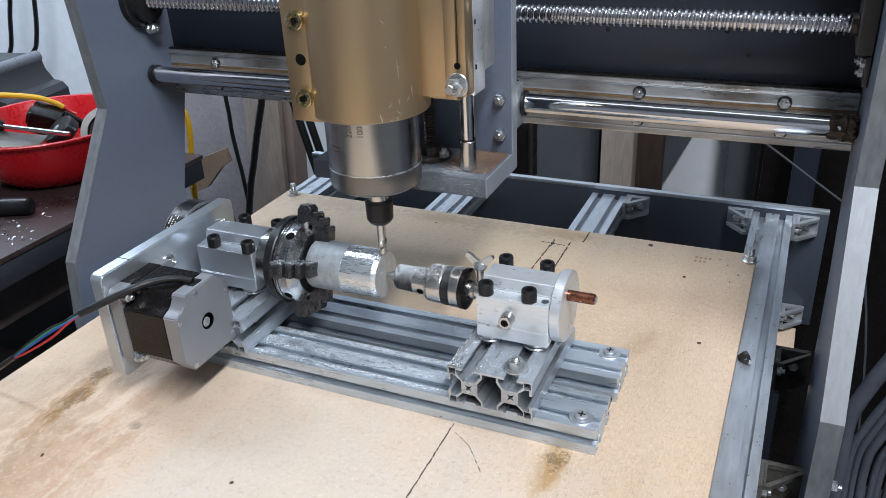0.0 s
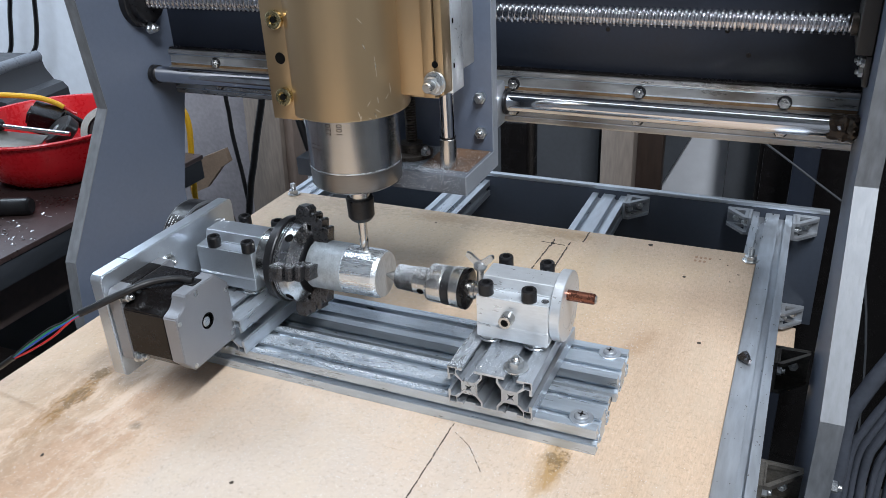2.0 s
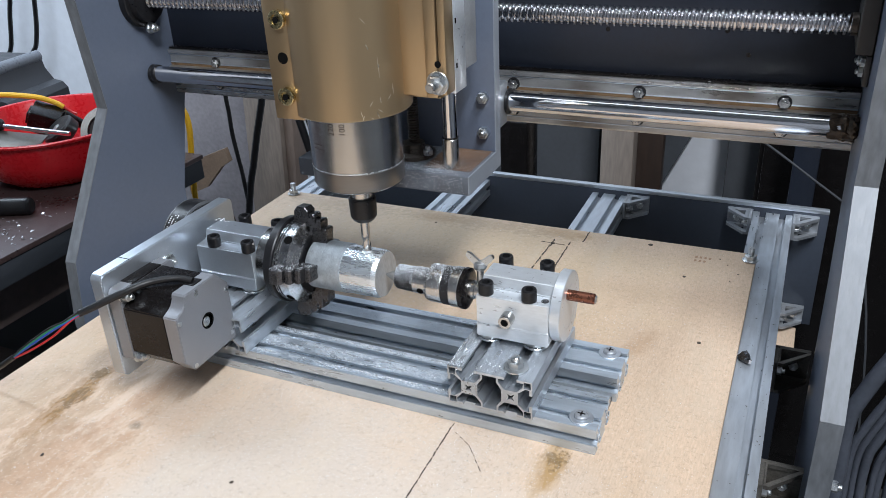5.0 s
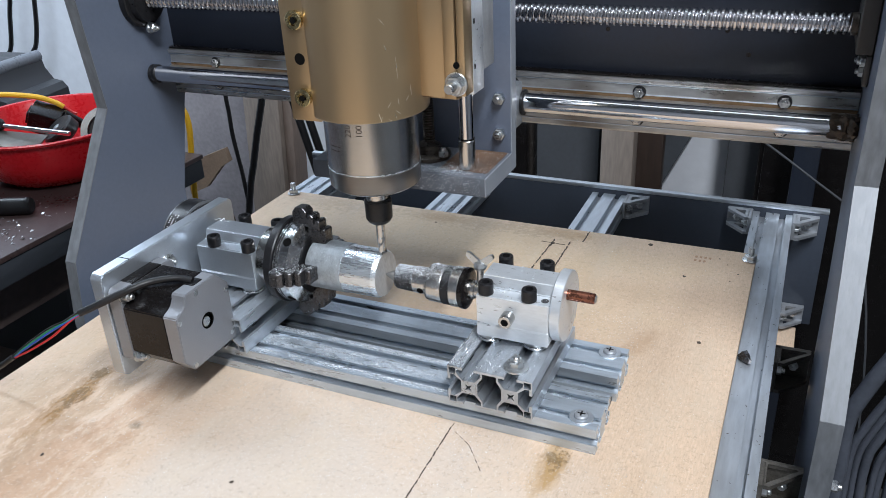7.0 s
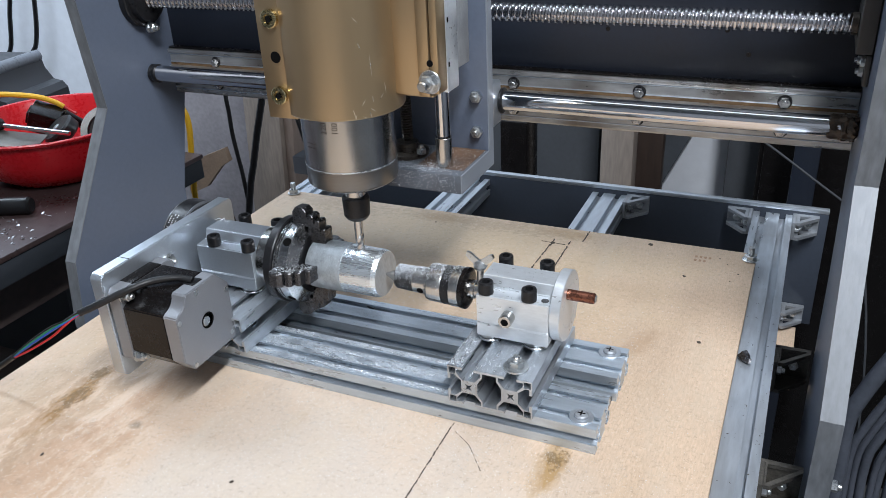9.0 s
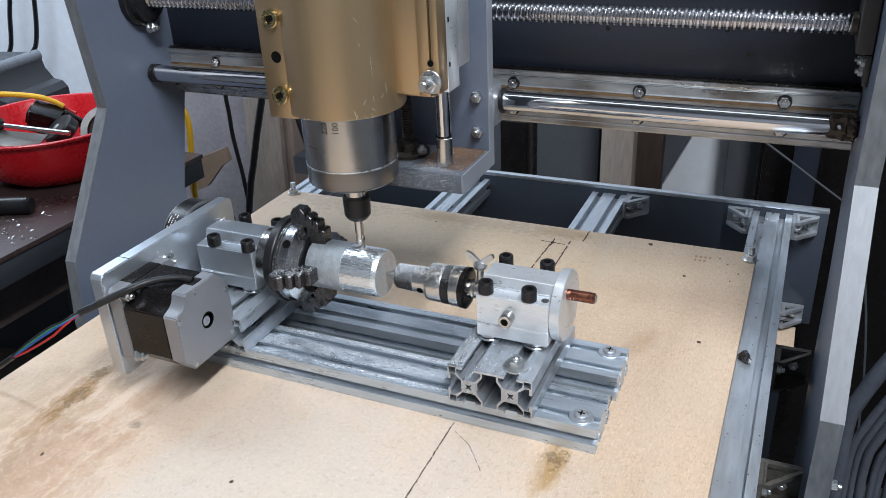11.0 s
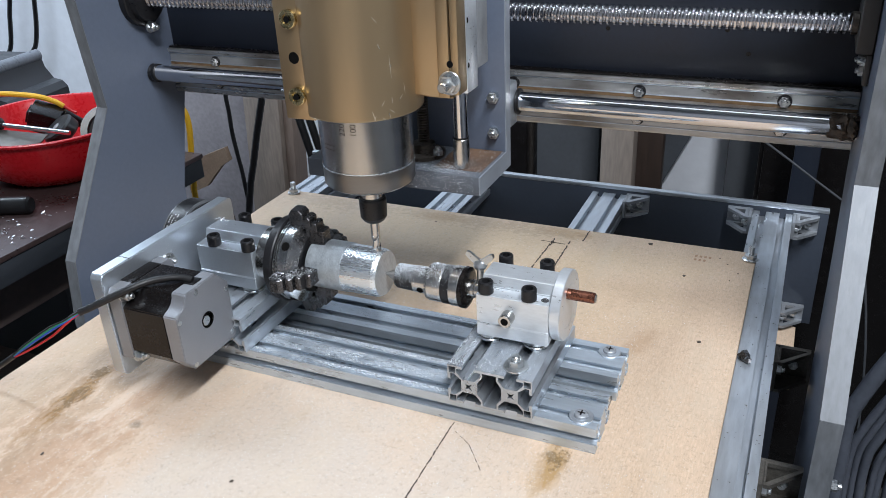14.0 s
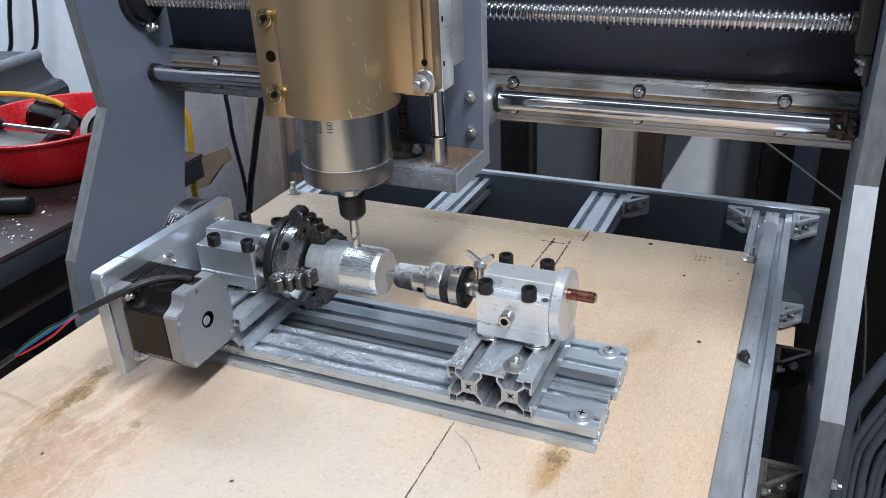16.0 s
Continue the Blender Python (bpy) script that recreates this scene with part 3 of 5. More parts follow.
def build_gantry():
    g = thing("gantry_beam", (-0.19, 0.24, 0.15), "dark grey gantry back plate carrying a ball screw and a supported round rail", "gantry beam")
    plate = part("back_plate", box(-0.505, 0.130, 0.236, 0.246, 0.185, 0.345, 0.0006), PAINT_DK, g, "dark grey enamelled back plate")
    for x, z in ((0.0325, 0.229), (0.0495, 0.2115), (-0.058, 0.2265), (-0.3, 0.23)):
        part("pit", rod((x, 0.2362, z), (x, 0.2357, z), 0.0018, 14, 0.0001), BLACK, plate)
    part("lower_beam", box(-0.505, 0.130, 0.2365, 0.262, 0.146, 0.1845, 0.0008), RAIL, g)
    o = [(0.236, 0.1455), (0.2295, 0.1455), (0.2285, 0.147), (0.2285, 0.1625), (0.224, 0.166), (0.207, 0.1685), (0.207, 0.1765), (0.224, 0.1735), (0.2285, 0.1745), (0.2285, 0.1852), (0.2295, 0.1862), (0.236, 0.1862)]
    part("rail_support", extrude([o], at_place(-0.5049, 0, 0, ALONG_X), 0.6348), RAIL, g, "oil-stained aluminium rail support")
    part("rail_ledge", box(-0.5049, 0.1299, 0.2262, 0.2358, 0.1866, 0.1905, 0.0005), RAIL, g)
    part("rail_ledge", box(-0.5049, 0.1299, 0.2285, 0.2358, 0.1909, 0.1924, 0.0003), BLACK, g, "black oily strip over the rail")
    part("round_rail", rod((-0.5045, 0.2, 0.1725), (0.1285, 0.2, 0.1725), 0.0078, 40), CHROME, g, "polished round steel guide rail")
    for z in (0.1852, 0.1770, 0.1505):
        part("rail_ridge", box(-0.5047, 0.1297, 0.2278, 0.2288, z, z + 0.0009, 0.0002), MILLED, g)
    part("oil_band", box(-0.5047, 0.1297, 0.2279, 0.2286, 0.1712, 0.1768, 0), OILBAND, g, "brown band of dried oil")
    # Black line that paints a shadow gap along the ledge.
    part("ledge_shadow_line", box(-0.5047, 0.1297, 0.2279, 0.2287, 0.1868, 0.1874, 0), BLACK, g, "black line painted as a shadow gap")
    for x in (-0.5, 0.1235):
        part("rail_collar", lathe((x - 0.0045, 0.2, 0.1722), (x + 1, 0.2, 0.1722), [(0, 0.0082), (0.001, 0.0092), (0.004, 0.0086), (0.0055, 0.0092), (0.008, 0.0090), (0.009, 0.008)], 20), OILY if x > 0 else BLACKOX, g, "grease-caked rail end")
    bm = lathe((0.1115, 0.2, 0.1722), (1, 0.2, 0.1722), [(0, 0.0080), (0.003, 0.0088), (0.007, 0.0082), (0.010, 0.0098), (0.0135, 0.0086), (0.0165, 0.0094), (0.018, 0.0080)], 34)
    rag = random.Random(55)
    for v in bm.verts:
        v.co += Vector((rag.uniform(-1, 1) * 0.0018, rag.uniform(-1, 1) * 0.0008, rag.uniform(-1, 1) * 0.0008))
    part("grease_clot", bm, CLOT, g, "brown clot of dried grease on the rail end")
    for x in (-0.4478, -0.342, -0.2385, -0.1348, -0.0287, 0.0798):
        for z in (0.1795, 0.1570):
            rb = part("rail_bolt", rail_screw(x, z), CHUCKSTEEL, g)
            part("washer", rod((x, 0.2285, z), (x, 0.2275, z), 0.0053, 24, 0.0002), BLACKOX, rb, "blackened washer")
    part("ball_screw", ball_screw(-0.497, 0.612, 0.2, 0.2442, 0.0078), SCREWSTEEL, g, "oily steel ball screw with helical groove")
    part("screw_journal", lathe((0.1145, 0.2, 0.2442), (1, 0.2, 0.2442), [(0, 0.0075), (0.004, 0.0075), (0.0045, 0.006), (0.012, 0.006)], 32), OILY, g)
    hub = part("bearing_flange", lathe((-0.505, 0.2, 0.244), (1, 0.2, 0.244), [(0, 0.0255), (0.007, 0.0255), (0.008, 0.0245), (0.008, 0.021), (0.014, 0.020), (0.0145, 0.019), (0.0145, 0.011)], 56), BLACKOX, g, "black round bearing flange")
    part("bearing_screw", hex_head((-0.497, 0.2, 0.2175), (1, 0, 0), 0.0045, 0.006, 0.0055), ZINC, hub)
    bm = box(0.1190, 0.1299, 0.183, 0.2358, 0.2272, 0.275, 0.0015, 3)
    box(0.1262, 0.1299, 0.1835, 0.2358, 0.206, 0.2268, 0.0010, 2, bm)
    blk = part("bearing_block", bm, BEARING, g, "brownish grey painted bearing block")
    for y, z in ((0.190, 0.2215), (0.196, 0.2135), (0.228, 0.2135)):
        part("bearing_screw", hex_head((0.1262, y, z), (-1, 0, 0), 0.0036, 0.003, 0.0), ZINC, blk)
    return g


CHUCKSTEEL = mat("chuck_steel", (0.46, 0.46, 0.46), 0.24, 1.0, 0.12, 40, 500, 0.08, rvar=0.06)
BEARING = mat("oily_grey_enamel", (0.045, 0.043, 0.042), 0.5, 0.1, 0.2, 30, 300, 0.2, stain=0.4, stain_colour=(0.04, 0.032, 0.026))
CLOT = mat("dried_grease", (0.055, 0.036, 0.023), 0.4, 0.25, 0.6, 220, 800, 0.9, stain=0.6, stain_colour=(0.02, 0.015, 0.012))
OILY = mat("grease_caked_steel", (0.06, 0.05, 0.042), 0.35, 0.5, 0.5, 180, 700, 0.8)
build_gantry()


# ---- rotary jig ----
DARKSTEEL = mat("dark_steel", (0.06, 0.057, 0.053), 0.36, 0.7, 0.3, 30, 300, 0.2, stretch=(0.08, 1, 1))


def build_base():
    b = thing("jig_base", (-0.17, 0.03, 0), "silver slotted aluminium base rails of the rotary jig, strewn with chips", "jig base")
    for y in (0.02, 0.0805):
        part("base_rail", extrude([slotted(0.04, 0.02, (-0.01, 0.01), (0,)), ring(-0.01, 0, 0.0025), ring(0.01, 0, 0.0025)], at_place(-0.338, y, 0.0102, ALONG_X), 0.338), ALU, b)
        yy = y - 0.01 if y < 0.05 else y + 0.01
        part("washer", lathe((-0.0125, yy, 0.0202), (-0.0125, yy, 1), [(0, 0.0082), (0.0008, 0.0082), (0.0011, 0.0078)], 32), MILLED, b)
        sc = part("slot_screw", lathe((-0.0125, yy, 0.0213), (-0.0125, yy, 1), [(0, 0.0049), (0.0014, 0.0047), (0.0021, 0.0040), (0.0024, 0.003)], 28), CASTGREY, b)
        bm = box(-0.0125 - 0.0026, -0.0125 + 0.0026, yy - 0.0005, yy + 0.0005, 0.0237, 0.0239, 0)
        box(-0.0125 - 0.0005, -0.0125 + 0.0005, yy - 0.0026, yy + 0.0026, 0.02375, 0.0239, 0, 1, bm)
        part("cross_recess", bm, BLACK, sc)
    sec = slotted(0.06, 0.03, (-0.015, 0.015), (0,), 0.0043, 0.0020, 0.0087, 0.0098, 0.0045, 0.0028)
    for x0 in (-0.102, -0.332):
        holes = [square(sx * 0.0266, sy * 0.0116, 0.0024) for sx in (-1, 1) for sy in (-1, 1)]
        holes += [[(sx * 0.015 + q * math.cos(a * 0.7854), q * math.sin(a * 0.7854)) for a in range(8) for q in ((0.0036 if a % 2 else 0.0012),)] for sx in (-1, 1)]
        holes += [[(-0.005, -0.0132), (0.005, -0.0132), (0.005, -0.0095), (0.0085, -0.0045), (0.0085, 0.0045), (0.005, 0.0095), (0.005, 0.0132), (-0.005, 0.0132), (-0.005, 0.0095), (-0.0085, 0.0045), (-0.0085, -0.0045), (-0.005, -0.0095)]]
        part("cross_rail", extrude([sec, *holes], at_place(x0 + 0.03, -0.0045, 0.0354, ALONG_Y), 0.1055), ALU_Y, b)
    # Dark strip that fills the gap between the rails.
    part("floor_strip", box(-0.336, -0.003, 0.0403, 0.0602, 0.0002, 0.0042, 0.0004), DARKSTEEL, b, "dark steel strip between the rails")
    part("rail_bolt", hex_head((-0.0575, 0.0085, 0.0505), (0, 0, 1), 0.0056, 0.0048, 0.0085), ZINC, b)
    rnd = random.Random(5)
    pts = []
    for _ in range(42000):
        x = -0.27 + 0.168 * rnd.random()
        y = rnd.choice((rnd.gauss(0.02, 0.0045), rnd.gauss(0.02, 0.006), rnd.gauss(0.019, 0.012), rnd.gauss(0.005, 0.0018), rnd.gauss(0.0365, 0.0018), rnd.gauss(0.082, 0.010)))
        q = min(abs(y - s) for s in (0.01, 0.03, 0.0705, 0.0905))
        if not (0.0005 < y < 0.0395 or 0.061 < y < 0.1) or noise.noise((x * 55, y * 130, 2.0)) + 0.7 * rnd.random() < 0.16:
            continue
        pts.append((x, y, 0.0206 if q > 0.0034 else 0.0148))
    part("swarf", shards(pts, 0.00018, 0.00052, 1), CHIP, b, "scattered bright aluminium chips")
    pts = []
    for _ in range(2200):
        x = rnd.choice((rnd.uniform(-0.102, -0.0915), rnd.uniform(-0.102, -0.0915), rnd.uniform(-0.083, -0.061), rnd.uniform(-0.09, -0.045)))
        u = min(abs(x + 0.087), abs(x + 0.057))
        pts.append((x, -0.0035 + 0.045 * rnd.random(), 0.0507 if u > 0.0046 else 0.041))
    pts += [(rnd.uniform(-0.305, -0.273), rnd.uniform(-0.003, 0.05), 0.0507) for _ in range(140)]
    part("swarf", shards(pts, 0.0002, 0.0007, 2), CHIP, b, "scattered bright aluminium chips")
    for ob in b.children:
        if ob.name.startswith("swarf"):
            tagged(ob, kind="stuff")
    return b


build_base()


def stock_block(x0, x1, screws, name, label, material=MILLED):
    """A bearing housing: upright sides, bolt ledges, flat crown."""
    g = thing(name, ((x0 + x1) / 2, AX_Y, 0.0505), label, "bearing block")
    half = [(0.030, 0.0555), (0.0305, 0.0648), (0.0298, 0.0655), (0.0306, 0.0665), (0.0306, 0.0872), (0.0312, 0.088), (0.0425, 0.0882), (0.0452, 0.0955), (0.0458, 0.0959)]
    o = half + [(2 * AX_Y - y, z) for y, z in half[::-1]]
    part("housing", eased(extrude([o], at_place(x0, 0, 0, ALONG_X), x1 - x0), 0.0007), material, g)
    for x in screws:
        for y in (0.0347, 0.0757):
            part("cap_screw", cap_screw((x, y, 0.0882), (0, 0, 1), 0.0053, 0.0085), BLACKOX, g, "black socket cap screw")
    for x in (x0 + 0.007, x1 - 0.011):
        for y in (0.04, 0.07):
            bm = rod((x, y, 0.0503), (x, y, 0.0521), 0.0092, 28)
            rod((x, y, 0.0523), (x, y, 0.0554), 0.0085, 28, 0.0006, bm)
            part("washer", bm, ZINC, g)
    rnd = random.Random(int(-x0 * 1000))
    pts = [(rnd.uniform(x0, x1), rnd.uniform(0.046, 0.065), 0.0961) for _ in range(70)] + [(rnd.uniform(x0, x1), rnd.uniform(0.0315, 0.042), 0.0884) for _ in range(40)]
    tagged(part("swarf", shards(pts, 0.0002, 0.0007, 3), CHIP, g), kind="stuff")
    return g


def build_tailstock():
    g = stock_block(-0.094, -0.0425, (-0.088, -0.0571), "tailstock", "milled aluminium tailstock block with round end cap and copper rod", MILLED_PALE)
    cap = part("end_cap", lathe((-0.0422, AX_Y, 0.0765), (1, AX_Y, 0.0765), [(0, 0.0245), (0.0006, 0.0252), (0.0068, 0.0252), (0.0074, 0.0246), (0.0074, 0.0165), (0.0072, 0.0162), (0.0072, 0.0155), (0.0074, 0.0152)], 72), MILLED_PALE, g, "turned aluminium end cap")
    part("copper_rod", lathe((-0.0348, 0.050, 0.0882), (1, 0.050, 0.0882), [(0, 0.0038), (0.018, 0.0038), (0.0190, 0.0032)], 24), COPPER, g, "copper-coloured rod")
    part("rod_tip", rod((-0.0160, 0.050, 0.0882), (-0.0150, 0.050, 0.0882), 0.0028, 20), ZINC, g)
    part("side_screw", cap_screw((-0.0705, 0.0306, 0.0745), (0, -1, 0), 0.0048, 0.0085), STEEL, g, "steel socket screw")
    part("screw_socket", lathe((-0.0705, 0.0221, 0.0745), (-0.0705, -1, 0.0745), [(0, 0.0027), (0.0002, 0.0027), (0.0002, 0.0001)], 6), HOLE, g)
    part("screw_hole", lathe((-0.0465, 0.0365, 0.0876), (-0.0465, 0.0365, 1), [(0, 0.0026), (0.0008, 0.0026)], 20), JAW, g)
    w = part("wing_screw", rod((-0.1, AX_Y, 0.082), (-0.1, AX_Y, 0.0985), 0.0026, 16), ZINC, g, "zinc wing screw")
    part("wing_hub", lathe((-0.1, AX_Y, 0.0945), (-0.1, AX_Y, 1), [(0, 0.0042), (0.002, 0.005), (0.005, 0.004), (0.006, 0.002)], 20), ZINC, w)
    for d in (-1, 1):
        o = [(0.002, 0.0), (0.0085, 0.006), (0.0105, 0.0085), (0.0095, 0.0112), (0.007, 0.0105), (0.0, 0.005)]
        m = Matrix.Translation((-0.1, AX_Y + 0.0012, 0.0955)) @ Matrix(((d, 0, 0, 0), (0, 0, -1, 0), (0, 1, 0, 0), (0, 0, 0, 1)))
        part("wing", extrude([o], m, 0.0026), ZINC, w)
    return g


build_tailstock()
HEAD = stock_block(-0.3335, -0.2800, (-0.3178, -0.2855), "headstock", "milled aluminium headstock block with black cap screws")

part("curled_chip", tube([(-0.3360, 0.0600, 0.0962), (-0.3325, 0.0625, 0.0972), (-0.3300, 0.0600, 0.0964), (-0.3282, 0.0632, 0.0978), (-0.3262, 0.0605, 0.0966), (-0.3225, 0.0620, 0.0963)], 0.0003, 6), CHIP, HEAD, "curled bright chip")


def build_drill_chuck():
    g = thing("live_centre_chuck", (-0.13, AX_Y, AX_Z), "steel and black drill chuck holding a centre, crusted with chips", "drill chuck")
    a = lambda x: (x, AX_Y, AX_Z)
    q = (1, AX_Y, AX_Z)
    part("centre_point", lathe(a(-0.1772), q, [(0, 0.0004), (0.0085, 0.0046), (0.0105, 0.0046)], 24), STEEL, g)
    part("nose", lathe(a(-0.1672), q, [(0, 0.0055), (0.001, 0.0080), (0.0025, 0.0090), (0.0145, 0.0095), (0.0155, 0.009)], 40), BLACKOX, g, "black knurled nose")
    sl = part("sleeve", lathe(a(-0.1517), q, [(0, 0.0090), (0.001, 0.0097), (0.011, 0.0099), (0.012, 0.0099)], 40), STEEL, g)
    d = Vector((0, -0.92, -0.39))
    c = Vector(a(-0.1445)) + d * 0.0096
    part("key_hole", rod(c, c + d * 0.0006, 0.0026, 18, 0.0001), HOLE, sl)
    # toothed collar
    bm = lathe(a(-0.1385), q, [(0, 0.0125), (0.001, 0.0138), (0.0105, 0.0140), (0.0115, 0.0136)], 48)
    for k in range(30):
        an = k * 2 * math.pi / 30
        p = Vector(a(-0.1397)) + Vector((0, math.cos(an), math.sin(an))) * 0.0124
        rod(p, p + Vector((0.0016, 0, 0)), 0.0008, 6, 0.0002, bm)
    part("toothed_collar", bm, STEEL, g, "steel key collar")
    part("knurled_ring", lathe(a(-0.1270), q, [(0, 0.0136), (0.0006, 0.0143), (0.006, 0.0143), (0.0066, 0.0138)], 40), BLACKOX, g, "black knurled ring")
    part("back_ring", lathe(a(-0.1203), q, [(0, 0.0143), (0.0006, 0.0148), (0.0066, 0.0148), (0.0072, 0.0144)], 56), STEEL, g)
    part("seal", lathe(a(-0.1130), q, [(0, 0.0148), (0.0006, 0.0153), (0.0035, 0.0153), (0.0045, 0.0135), (0.005, 0.0115), (0.0052, 0.007)], 56), BLACK, g)
    part("shank", lathe(a(-0.1078), q, [(0, 0.0068), (0.004, 0.0068), (0.0045, 0.0058), (0.008, 0.0058), (0.0085, 0.0072), (0.0136, 0.0072)], 32), STEEL, g)
    rnd = random.Random(9)
    pts = []
    for _ in range(5600):
        x = rnd.choice((rnd.uniform(-0.1655, -0.1517), rnd.uniform(-0.1655, -0.1395), rnd.uniform(-0.1385, -0.1115)))
        r = 0.0094 if x < -0.1517 else 0.0099 if x < -0.139 else 0.0142 if x < -0.12 else 0.0149
        an = math.pi / 2 + rnd.gauss(0.15, 0.56 if x < -0.15 else 0.48)
        if x > -0.1203 and rnd.random() < 0.7:
            continue
        pts.append((x, AX_Y + r * math.cos(an), AX_Z + r * math.sin(an)))
    tagged(part("swarf", shards(pts, 0.0002, 0.0006, 4), CHIP, g, "crust of bright aluminium chips"), kind="stuff")
    return g


build_drill_chuck()


def build_chuck():
    g = thing("lathe_chuck", (-0.26, AX_Y, AX_Z), "four-jaw steel lathe chuck with dark stepped jaws", "lathe chuck")
    a = lambda x: (x, AX_Y, AX_Z)
    q = (1, AX_Y, AX_Z)
    part("spindle_nose", lathe(a(-0.2798), q, [(0, 0.0215), (0.001, 0.0228), (0.0152, 0.0228)], 48), STEEL, g)
    part("back_plate", lathe(a(-0.2650), q, [(0, 0.031), (0.001, 0.0338), (0.0075, 0.0346), (0.0084, 0.0340)], 72), BLACKOX, g, "black back plate")
    body = part("body", lathe(a(-0.2565), q, [(0, 0.0322), (0.0005, 0.0330), (0.0014, 0.0330), (0.0017, 0.0316), (0.0024, 0.0316), (0.0027, 0.0330), (0.0034, 0.0330), (0.0037, 0.0318), (0.0043, 0.0318), (0.0046, 0.0328), (0.0122, 0.0328), (0.0128, 0.0322), (0.0178, 0.0245), (0.0180, 0.012), (0.010, 0.011)], 80), CHUCKSTEEL, g)
    for k in range(4):
        an = radians(90 * k + 119)
        d = Vector((0, math.cos(an), math.sin(an)))
        c = Vector(a(-0.2474)) + d * 0.0320
        part("key_hole", lathe(c, c + d, [(0, 0.0034), (0.0009, 0.0034), (0.0009, 0.0001)], 20), HOLE, body)
    # Black disc paints the dark of the hollow between the jaws.
    part("face", lathe(a(-0.2388), q, [(0, 0.0238), (0.0006, 0.0238), (0.0007, 0.0001)], 64), BLACKOX, g, "black disc for the dark hollow between the jaws")
    rnd = random.Random(3)
    for k in range(4):
        m = Matrix.Translation(a(0.0)) @ Matrix.Rotation(radians(90 * k - 16), 4, "X")
        bm = bmesh.new()
        # stepped side view with saw slots between the steps
        o = [(-0.2535, 0.030), (-0.2535, 0.0410), (-0.2508, 0.0448), (-0.2440, 0.0448), (-0.2412, 0.0420), (-0.2412, 0.0385), (-0.2400, 0.0385), (-0.2400, 0.0402), (-0.2370, 0.0402), (-0.2352, 0.0385), (-0.2352, 0.0335),
             (-0.2340, 0.0335), (-0.2340, 0.0362), (-0.2310, 0.0362), (-0.2298, 0.0350), (-0.2298, 0.0280), (-0.2288, 0.0280), (-0.2288, 0.0302), (-0.2260, 0.0302), (-0.2250, 0.0292), (-0.2250, 0.0185), (-0.2400, 0.0175), (-0.2400, 0.030)]
        extrude([o], Matrix(((1, 0, 0, 0), (0, 0, 1, -0.0054), (0, 1, 0, 0), (0, 0, 0, 1))), 0.0108, bm)
        bmesh.ops.dissolve_limit(bm, angle_limit=0.01, verts=bm.verts, edges=bm.edges)
        bmesh.ops.bevel(bm, geom=[e for e in bm.edges if abs(e.verts[0].co.y - e.verts[1].co.y) < 1e-6], offset=0.0005, segments=1, affect="EDGES")
        bmesh.ops.transform(bm, matrix=m, verts=bm.verts)
        jaw = part("jaw", bm, JAW, g, "dark stepped jaw with chips")
        if k in (0, 1):
            pts = []
            for _ in range(520 if k else 70):
                s = rnd.uniform(-0.2525, -0.226)
                top = 0.0445 if s < -0.242 else 0.0400 if s < -0.2352 else 0.0360 if s < -0.2298 else 0.0300
                v = m @ Vector((s, 0.0059 if k == 1 else rnd.uniform(-0.005, 0.005), rnd.uniform(0.024, top) if k == 1 else top))
                if k == 1:
                    v = m @ Vector((s, 0.0056, rnd.uniform(0.02, top - 0.002)))
                pts.append(v)
            tagged(part("swarf", shards(pts, 0.00015, 0.0006, 20 + k), CHIP, jaw), kind="stuff")
    return g


CHUCK = build_chuck()


def build_stock():
    g = thing("aluminium_bar", (-0.21, AX_Y, AX_Z), "round aluminium bar with a freshly milled faceted end", "workpiece")
    a = lambda x: (x, AX_Y, AX_Z)
    q = (1, AX_Y, AX_Z)
    part("raw_end", lathe(a(-0.2370), q, [(0, 0.0182), (0.0010, 0.0192), (0.0303, 0.0192), (0.0305, 0.0180)], 96), STOCK, g, "dull sawn bar surface")
    rnd = random.Random(12)
    n = 54
    bm = bmesh.new()
    rings = []
    rr = [0.0187 - 0.00012 * rnd.random() for _ in range(n)]
    for s, k in ((0, 1.0), (0.0262, 1.0), (0.0276, 0.975), (0.0295, 0.93)):
        rings.append([bm.verts.new((-0.2066 + s, AX_Y + rr[i] * k * math.cos(2 * math.pi * i / n), AX_Z + rr[i] * k * math.sin(2 * math.pi * i / n))) for i in range(n)])
    for p, t in zip(rings, rings[1:]):
        for i in range(n):
            bm.faces.new((p[i], p[(i + 1) % n], t[(i + 1) % n], t[i]))
    bm.faces.new(rings[0][::-1])
    bm.faces.new(rings[-1])
    part("end_face", lathe(a(-0.1771), q, [(0, 0.0171), (0.0003, 0.0170), (0.0003, 0.0001)], 72), FACED, g, "faced bar end with tool marks")
    m = part("milled_end", bm, BRIGHT, g, "freshly milled bright facets")
    m.data.set_sharp_from_angle(angle=radians(3))
    pts = []
    for _ in range(60):
        an = math.pi / 2 + rnd.gauss(0.3, 0.5)
        pts.append((rnd.uniform(-0.244, -0.18), AX_Y + 0.0193 * math.cos(an), AX_Z + 0.0193 * math.sin(an)))
    tagged(part("swarf", shards(pts, 0.0002, 0.0006, 6), CHIP, g), kind="stuff")
    return g


BAR = build_stock()


